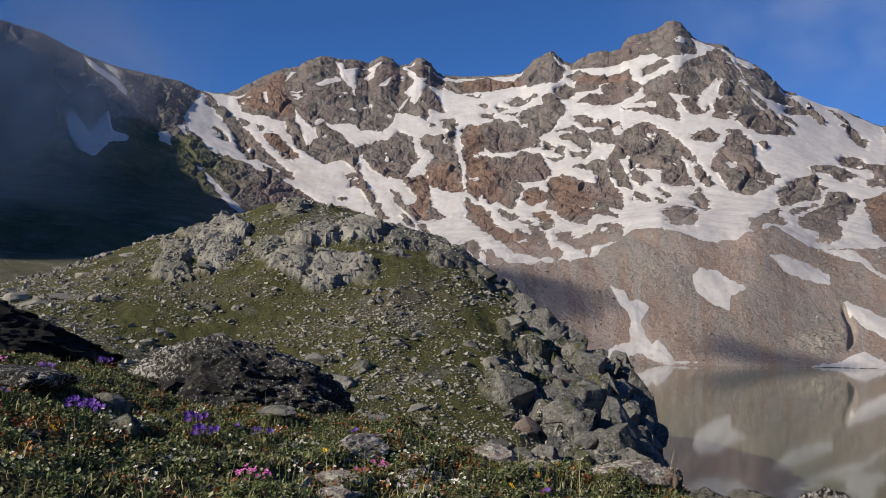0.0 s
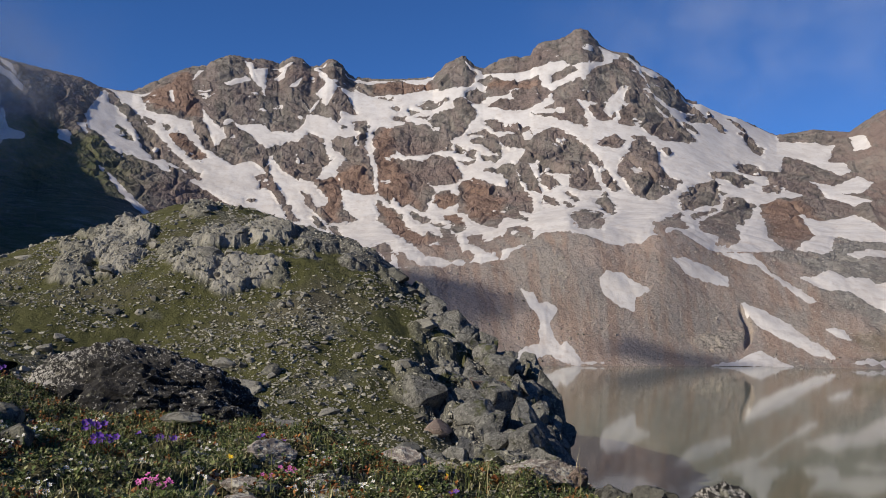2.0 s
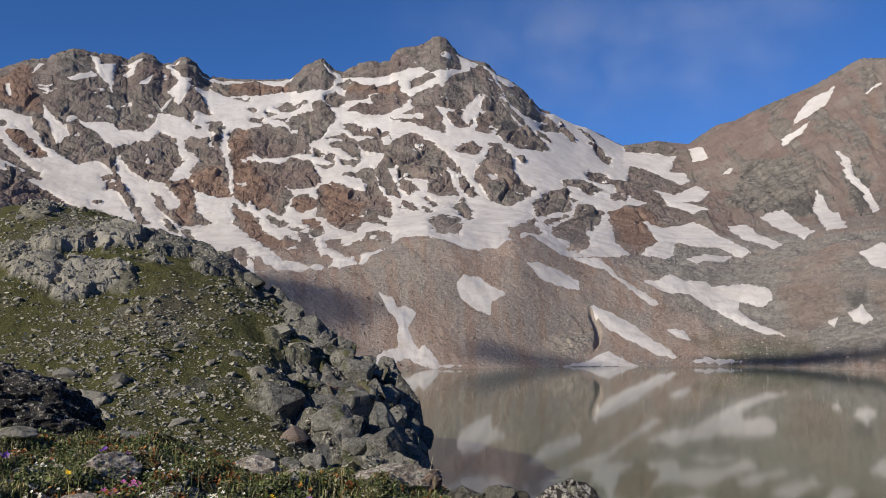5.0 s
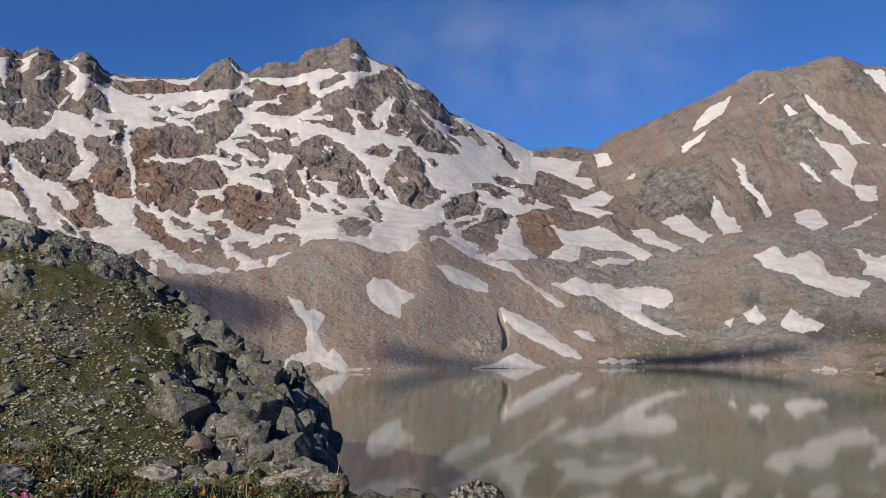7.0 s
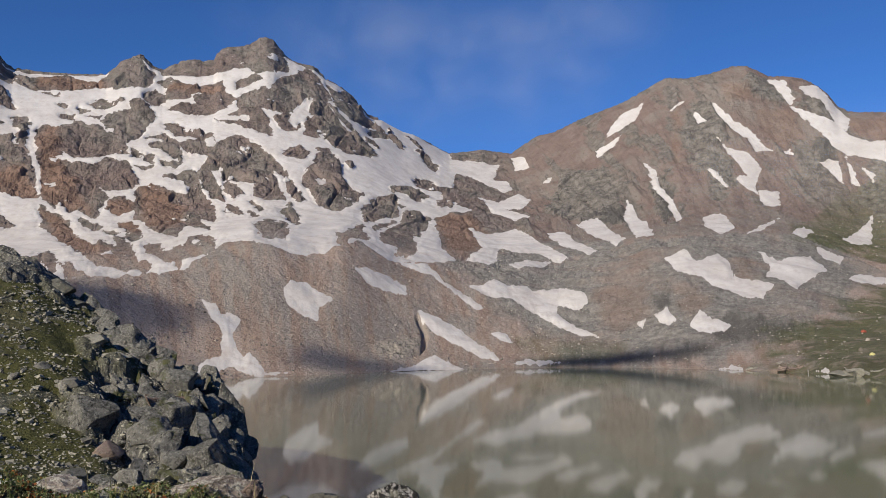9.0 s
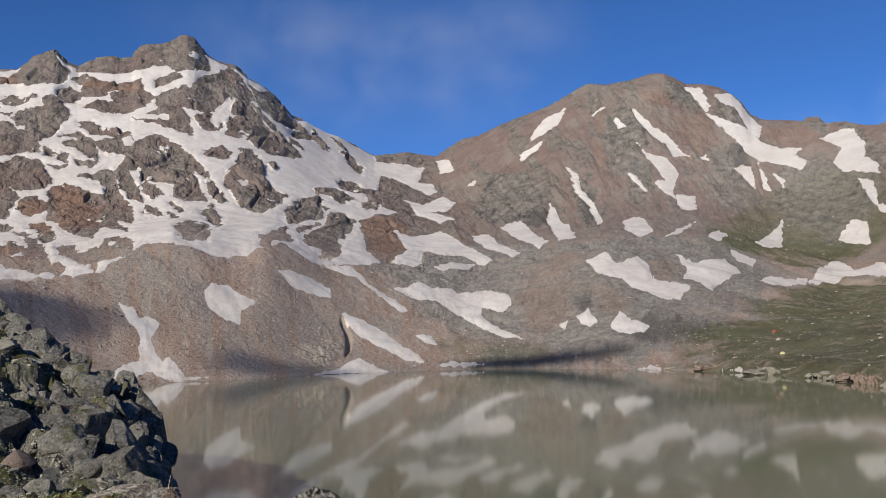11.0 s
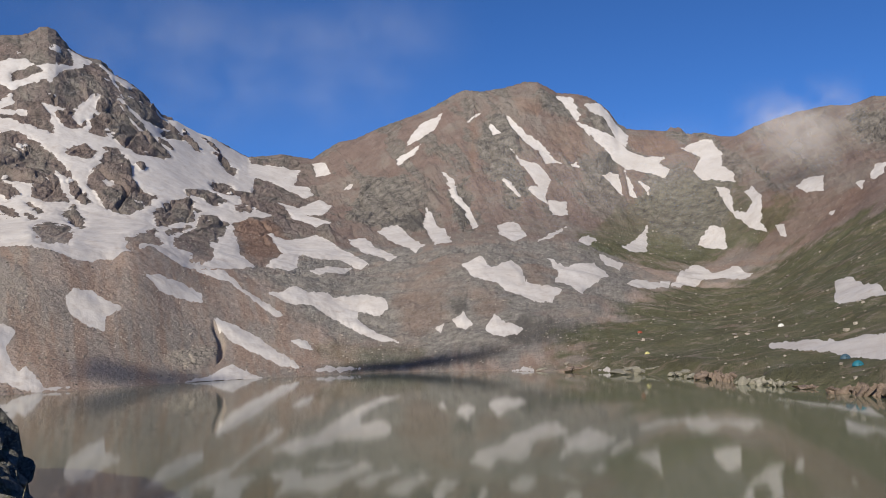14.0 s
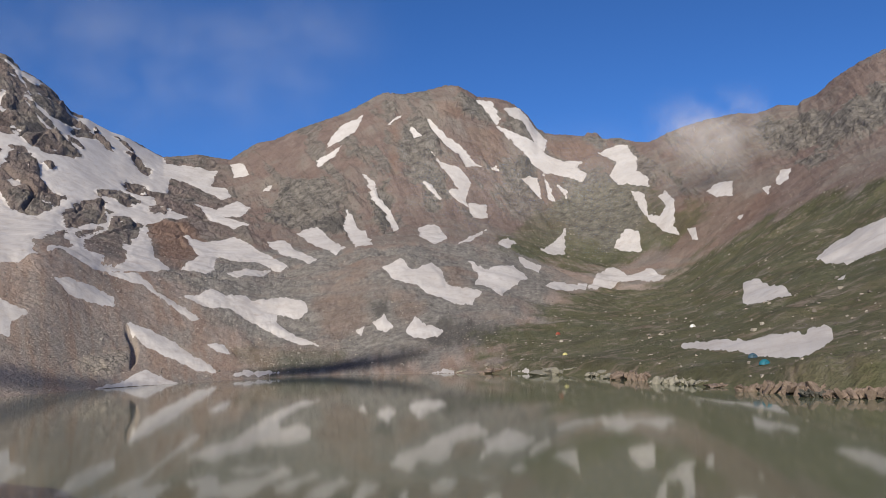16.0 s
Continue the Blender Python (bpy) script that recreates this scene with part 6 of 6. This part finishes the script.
def crusted_material():
    n = Nodes("crusted_rock")
    tone = n.ramp(n.noise(0.09, 7, 0.78), (0.3, (0.06, 0.053, 0.048)), (0.5, (0.24, 0.205, 0.178)), (0.7, (0.42, 0.36, 0.315)))
    tone = n.mix(n.ramp(n.noise(0.03, 6, 0.8), (0.49, 0.0), (0.56, 0.9)), tone, (0.52, 0.50, 0.43))
    tone = n.mix(n.ramp(n.noise(0.018, 5, 0.8), (0.36, 0.8), (0.43, 0.0)), tone, (0.035, 0.033, 0.03))
    n.bump(n.noise(0.03, 7, 0.75), 0.02, 1.0)
    return n.done(tone, 0.95, 0.12)


LOOKS["crusted"] = crusted_material()
# The hump's shade is put into this near-black rock colour.
LOOKS["shaded_black"] = stone_material("shaded_black_rock", (0.012, 0.012, 0.012), (0.035, 0.034, 0.032), (0.06, 0.06, 0.05))


def whaleback(b, d, w, h, depth, look_name, words, peak, up, seed):
    """A long low boulder whose back falls away to one side."""
    co, tris = BALLS[6]
    co = co.copy()
    u = co[:, 0]
    high = np.where(u < peak, 1 - 0.55 * ((peak - u) / (1 + peak)) ** 2, 1 - 0.5 * ((u - peak) / (1 - peak)) ** 1.6)
    p, q = co[:, 0] * 2 + seed, co[:, 1] * 2 + co[:, 2] * 1.6
    swell = 1 + 0.10 * fbm(p, q, 1.0, 3, seed) + 0.05 * blocks(p, q, 0.42, seed + 9) + 0.03 * fbm(p, q, 0.12, 3, seed + 20)
    co = co * swell[:, None] * (w / 2, depth / 2, h)
    co[:, 2] *= high
    ob = new("boulder", mesh_from("boulder", co, tris, LOOKS[look_name], (), False))
    x, y = plan(b, d)
    ob.location, ob.rotation_euler = (x, y, near_z(b, d) + up), (0, 0, -radians(b + 6))
    return tagged(ob, words, "boulder")


whaleback(-13.0, 6.3, 1.62, 0.50, 1.0, "lichen", "dark whale-backed boulder flecked with white lichen", -0.45, 0.03, 31)
whaleback(-30.6, 8.2, 3.0, 0.62, 1.3, "shaded_black", "dark shaded rock hump behind the meadow", -0.35, -0.06, 41)
near_rock("rock_slab", -26.2, 4.35, 0.62, 0.09, 0.5, "lichen", "dark flat slab ledge in the meadow", 0.02, 7, 4)
near_rock("boulder", 3.0, 4.62, 0.4, 0.15, 0.3, "crusted", "lichen-crusted stone at the meadow edge", 0, 8, 4, 0.1)
near_rock("boulder", -5.2, 3.75, 0.24, 0.08, 0.28, "crusted", "lichen-crusted stone among pink flowers", 0, 8, 4, 0.1)
near_rock("boulder", -1.2, 3.4, 0.20, 0.07, 0.18, "lichen", "low dark stone in the meadow", 0, 8, 4, 0.1)
near_rock("boulder", -6.0, 2.95, 0.2, 0.04, 0.14, "crusted", "flat pale stone in the meadow", 0, 8, 4, 0.1)
near_rock("rock_slab", 6.2, 4.4, 0.36, 0.05, 0.26, "crusted", "flat grey rock slab at the meadow edge", 0, 7, 4, 0.08)
near_rock("rock_slab", 11.9, 3.95, 0.42, 0.08, 0.2, "crusted", "flat pinkish-grey rock slab at the edge", -0.005, 14, 5, 0.14)
near_rock("boulder", 14.0, 3.98, 0.12, 0.075, 0.13, "rust", "orange-brown stone at the edge of the drop", 0, 12, 4, 0.12)
near_rock("boulder", 16.4, 3.85, 0.2, 0.12, 0.18, "dark", "dark angular stone at the edge", 0.0, 14, 4, 0.14)
near_rock("boulder", 18.9, 3.8, 0.2, 0.11, 0.18, "dark", "dark broken stone at the edge", 0.01, 14, 4, 0.14)
near_rock("boulder", 22.8, 3.75, 0.27, 0.17, 0.22, "lichen", "round stone covered with pale lichen", 0.03, 8, 4, 0.1)
near_rock("boulder", -10.5, 5.0, 0.22, 0.04, 0.14, "pale", "flat pale stone in front of the boulder", 0.01, 8, 4)
near_rock("boulder", -6.4, 2.78, 0.14, 0.053, 0.11, "crusted", "flat pale stone half sunk in the meadow", -0.005, 9, 4, 0.12)
near_rock("boulder", -1.3, 3.15, 0.14, 0.057, 0.11, "crusted", "lichen-crusted hummock of stone beside the flowers", -0.005, 9, 4, 0.12)
near_rock("boulder", 5.9, 4.21, 0.22, 0.085, 0.17, "crusted", "pale crusted stone at the meadow edge", -0.005, 9, 4, 0.12)
near_rock("boulder", -16.9, 2.46, 0.10, 0.042, 0.08, "lichen", "small white-flecked stone in the grass", -0.005, 9, 4, 0.12)
near_rock("boulder", -8.9, 6.17, 0.23, 0.097, 0.17, "crusted", "pinkish flat stone by the boulder", -0.005, 9, 4, 0.12)
near_rock("boulder", 10.6, 4.24, 0.23, 0.097, 0.17, "crusted", "rusty pale stone at the meadow edge", -0.005, 9, 4, 0.12)
near_rock("boulder", -13.1, 3.4, 0.09, 0.034, 0.07, "lichen", "low crusted stone among herbs", -0.005, 9, 4, 0.12)
near_rock("boulder", -3.4, 4.16, 0.13, 0.050, 0.10, "crusted", "grey crusted stone in the turf", -0.005, 9, 4, 0.12)
near_rock("boulder", -20.4, 4.7, 0.2, 0.09, 0.2, "dark", "small dark stone in the grass", 0, 8, 3)
near_rock("boulder", -19.5, 3.5, 0.13, 0.07, 0.13, "dark", "small dark stone in the grass", 0, 8, 3)

# Gravel in the gaps of the meadow.
b = rng.uniform(-28, 17, 2600)
d = rng.uniform(2.4, 6.0, 2600)
z = np.array([near_z(p, q) for p, q in zip(b, d)])
scatter("gravel", "small stones between the meadow plants", b, d, z, np.clip(0.008 + 0.01 * rng.exponential(1.0, len(b)), 0.008, 0.04), PEBBLE, seed=9)


def leaf_material(name, *tones):
    n = Nodes(name)
    color = n.ramp(n.island(), *[(k / max(len(tones) - 1, 1), c) for k, c in enumerate(tones)])
    n.bsdf.inputs["Subsurface Weight"].default_value = 0.0
    return n.done(color, 0.7, 0.25)


GRASS = leaf_material("grass_blade", (0.035, 0.05, 0.014), (0.085, 0.105, 0.034), (0.19, 0.185, 0.07), (0.44, 0.38, 0.23))
HERB = leaf_material("herb_leaf", (0.035, 0.055, 0.017), (0.085, 0.115, 0.034), (0.165, 0.185, 0.066), (0.34, 0.32, 0.20))
AUTUMN = leaf_material("red_leaf", (0.12, 0.042, 0.018), (0.25, 0.09, 0.028), (0.38, 0.19, 0.06))


def patchy(n, seed, lo, hi, size=0.8, far=6.6, west=-28.5, east=19.0):
    b, d = rng.uniform(west, east, n), np.sqrt(rng.uniform(1.8 ** 2, far ** 2, n))
    x, y = plan(b, d)
    edge_at = eased(b, [-30, 7.2, -12, 6.0, 5, 5.0, 14, 4.3, 20, 3.9])
    ok = (rng.uniform(0, 1, n) < smooth(fbm(x, y, size, 3, seed), lo, hi)) & (d < edge_at)
    return b[ok], d[ok]


def blades(name, words, b, d, tall, wide, material, lean=1.0, category="grass"):
    """Bent tapering blades, one island each."""
    n = len(b)
    x, y = plan(b, d)
    z = np.array([near_z(p, q) for p, q in zip(b, d)]) - 0.005
    base = np.stack([x, y, z], 1)
    way = rng.uniform(0, 2 * np.pi, n)
    out = np.stack([np.cos(way), np.sin(way), 0 * way], 1) * (lean * rng.uniform(0.1, 1.0, n) * tall)[:, None]
    side = np.stack([-np.sin(way), np.cos(way), 0 * way], 1) * (wide * rng.uniform(0.6, 1.3, n))[:, None]
    up = np.array([0, 0, 1.0])[None] * (tall * rng.uniform(0.6, 1.2, n))[:, None]
    p = [base - side, base + side, base + 0.25 * out + 0.55 * up - 0.8 * side, base + 0.25 * out + 0.55 * up + 0.8 * side, base + out + up * 0.95]
    co = np.stack(p, 1).reshape(-1, 3)
    f = np.array([[0, 1, 3], [0, 3, 2], [2, 3, 4]])
    tris = (np.arange(n)[:, None, None] * 5 + f[None]).reshape(-1, 3)
    return tagged(new(name, mesh_from(name, co, tris, material, (), False)), words, category, kind="stuff")


b, d = patchy(64000, 201, -0.55, 0.3, 0.45)
blades("grass", "green and straw-coloured alpine grass", b, d, rng.uniform(0.02, 0.06, len(b)), 0.0019, GRASS)
b, d = patchy(900, 205, -0.2, 0.6)
blades("tall_grass", "thin dry grass stalks standing above the turf", b, d, rng.uniform(0.11, 0.2, len(b)), 0.0012, GRASS, 0.4)


def herbs(name, words, b, d, size, material, per=7):
    """Low rosettes of small rounded leaves."""
    n = len(b)
    x, y = plan(b, d)
    z = np.array([near_z(p, q) for p, q in zip(b, d)])
    way = rng.uniform(0, 2 * np.pi, (n, per))
    tilt = rng.uniform(0.1, 1.1, (n, per))
    s = (size[:, None] * rng.uniform(0.6, 1.3, (n, per)))[..., None]
    out = np.stack([np.cos(way) * np.cos(tilt), np.sin(way) * np.cos(tilt), np.sin(tilt)], -1) * s
    side = np.stack([-np.sin(way), np.cos(way), 0 * way], -1) * s * 0.33
    base = np.stack([x, y, z], 1)[:, None, :] + np.stack([0 * way, 0 * way, rng.uniform(0, 0.03, (n, per))], -1)
    p = [base, base + 0.55 * out + side, base + out - np.array([0, 0, 0.12]) * s, base + 0.55 * out - side]
    co = np.stack(p, 2).reshape(-1, 3)
    quads = np.arange(n * per * 4).reshape(-1, 4)
    return tagged(new(name, mesh_from(name, co, quads, material, (), False)), words, "plants", kind="stuff")


b, d = patchy(42000, 211, -0.6, 0.3, 0.3)
herbs("herbs", "low green leafy herbs of the meadow", b, d, rng.uniform(0.008, 0.019, len(b)), HERB)
b, d = patchy(16000, 217, 0.05, 0.4, 0.35)
herbs("reddened_leaves", "low herbs with rust-red autumn leaves", b, d, rng.uniform(0.011, 0.021, len(b)), AUTUMN)

# Flowers.


def petal_material(name, a, c):
    n = Nodes(name)
    return n.done(n.mix(n.noise(0.01, 3), a, c), 0.6, 0.3)


PETALS = {
    "violet": petal_material("violet_petal", (0.075, 0.02, 0.23), (0.17, 0.07, 0.38)),
    "pink": petal_material("pink_petal", (0.45, 0.05, 0.28), (0.66, 0.22, 0.48)),
    "yellow": petal_material("yellow_petal", (0.80, 0.48, 0.01), (0.85, 0.60, 0.04)),
    "white": petal_material("white_petal", (0.62, 0.62, 0.60), (0.75, 0.75, 0.74)),
}
STEM = leaf_material("flower_stem", (0.05, 0.08, 0.02), (0.07, 0.10, 0.03))


def flower_mesh(petals, width, cup, colour):
    """One open head: petals round a boss."""
    co, quads = [], []
    for k in range(petals):
        a = 2 * math.pi * k / petals
        for r, s, h in ((0.12, 0, 0), (0.62, 0.34, cup * 0.6), (1.0, 0, cup), (0.62, -0.34, cup * 0.6)):
            co.append((width * (r * math.cos(a) - s * math.sin(a)), width * (r * math.sin(a) + s * math.cos(a)), width * h))
        quads.append([4 * k + q for q in range(4)])
    return mesh_from("bloom", np.array(co), np.array(quads), PETALS[colour], (), False)


def stem_mesh(tall):
    co = [(0.0015 * math.cos(a), 0.0015 * math.sin(a), h) for h in (-0.02, tall) for a in (0, 2.1, 4.2)]
    return mesh_from("stem", np.array(co), np.array([[0, 1, 4, 3], [1, 2, 5, 4], [2, 0, 3, 5]]), STEM)


def boss_mesh(width):
    co, tris = BALLS[1]
    return mesh_from("boss", co * width, tris, PETALS["yellow"])


def plant(colour, words, petals, width, cup, tall, blooms, spread):
    thing = new("flower")
    tagged(thing, words, "flower", group=colour + " flowers")
    bloom, stem, boss = flower_mesh(petals, width, cup, colour), stem_mesh(tall), boss_mesh(width * 0.22)
    for k in range(blooms):
        p = Vector((rng.normal(0, spread), rng.normal(0, spread), rng.uniform(-0.02, 0.01)))
        st = link("stem", stem, thing)
        st.location = p
        bl = link("bloom", bloom, thing)
        bl.location, bl.rotation_euler = p + Vector((0, 0, tall)), (rng.uniform(0.3, 1.0), rng.uniform(-0.4, 0.4), rng.uniform(-0.5, 0.5))
        if colour in ("white", "yellow"):
            c = link("boss", boss, bl)
            c.location = (0, 0, width * 0.1)
    return thing


def strew(thing, places):
    first = True
    for b, d in places:
        x, y = plan(b, d)
        m = pose(x, y, near_z(b, d), 0, 0, rng.uniform(-40, 40))
        if first:
            thing.matrix_basis = m
            first = False
        else:
            copy_thing(thing, m)


strew(plant("violet", "cluster of violet bell flowers in the grass", 6, 0.015, 0.5, 0.07, 11, 0.022), [(-21.38, 3.85), (-22.1, 3.53), (-14.9, 3.53), (-15.5, 3.68), (-11.5, 4.23), (-21.0, 6.1), (-24.0, 5.09)])
strew(plant("violet", "small violet flowers above the turf", 5, 0.011, 0.4, 0.055, 3, 0.02), [(-5.6, 3.9), (-4.5, 4.1), (-12.9, 4.27), (6.5, 3.33), (-26.2, 3.73)])
strew(plant("pink", "low cushion of magenta pink flowers", 5, 0.0095, 0.3, 0.065, 8, 0.02), [(-5.0, 3.36), (-3.9, 3.19), (-11.2, 2.78), (-12.1, 2.8), (-26.4, 5.3)])
strew(plant("yellow", "single bright yellow flower on a thin stalk", 6, 0.015, 0.35, 0.085, 1, 0.002), [(-7.44, 3.35)])
strew(plant("yellow", "small yellow flowers among the grass", 5, 0.009, 0.3, 0.045, 2, 0.015), [(-22.7, 3.18), (-17.2, 4.19), (-21.2, 2.7), (-14.4, 4.72), (4.85, 3.46), (6.5, 3.66), (0.5, 4.7), (-23.9, 2.7), (7.9, 3.77)])
strew(plant("white", "cluster of small white flowers in the meadow", 5, 0.007, 0.25, 0.045, 10, 0.03), [(-18.9, 3.5), (-18.0, 3.6), (-19.4, 3.44), (-18.3, 2.7), (-17.8, 2.74), (-16.1, 3.0), (-15.2, 4.5), (-9.2, 4.0), (-8.5, 3.9), (-12.3, 3.2), (-20.5, 3.64), (-23.6, 6.2), (-24.8, 5.4), (-22.0, 6.1), (-6.6, 3.0), (-0.1, 4.0), (3.5, 4.7), (-17.0, 2.4), (-3.0, 2.9), (-25.1, 2.5), (-10.5, 4.6), (-2.0, 3.7), (1.0, 3.1), (-13.6, 4.1)])
places = [(rng.uniform(-26, 8), rng.uniform(2.5, 4.6)) for k in range(12)]
strew(plant("white", "pale woolly flower heads scattered in the meadow", 5, 0.006, 0.4, 0.035, 7, 0.035), places)
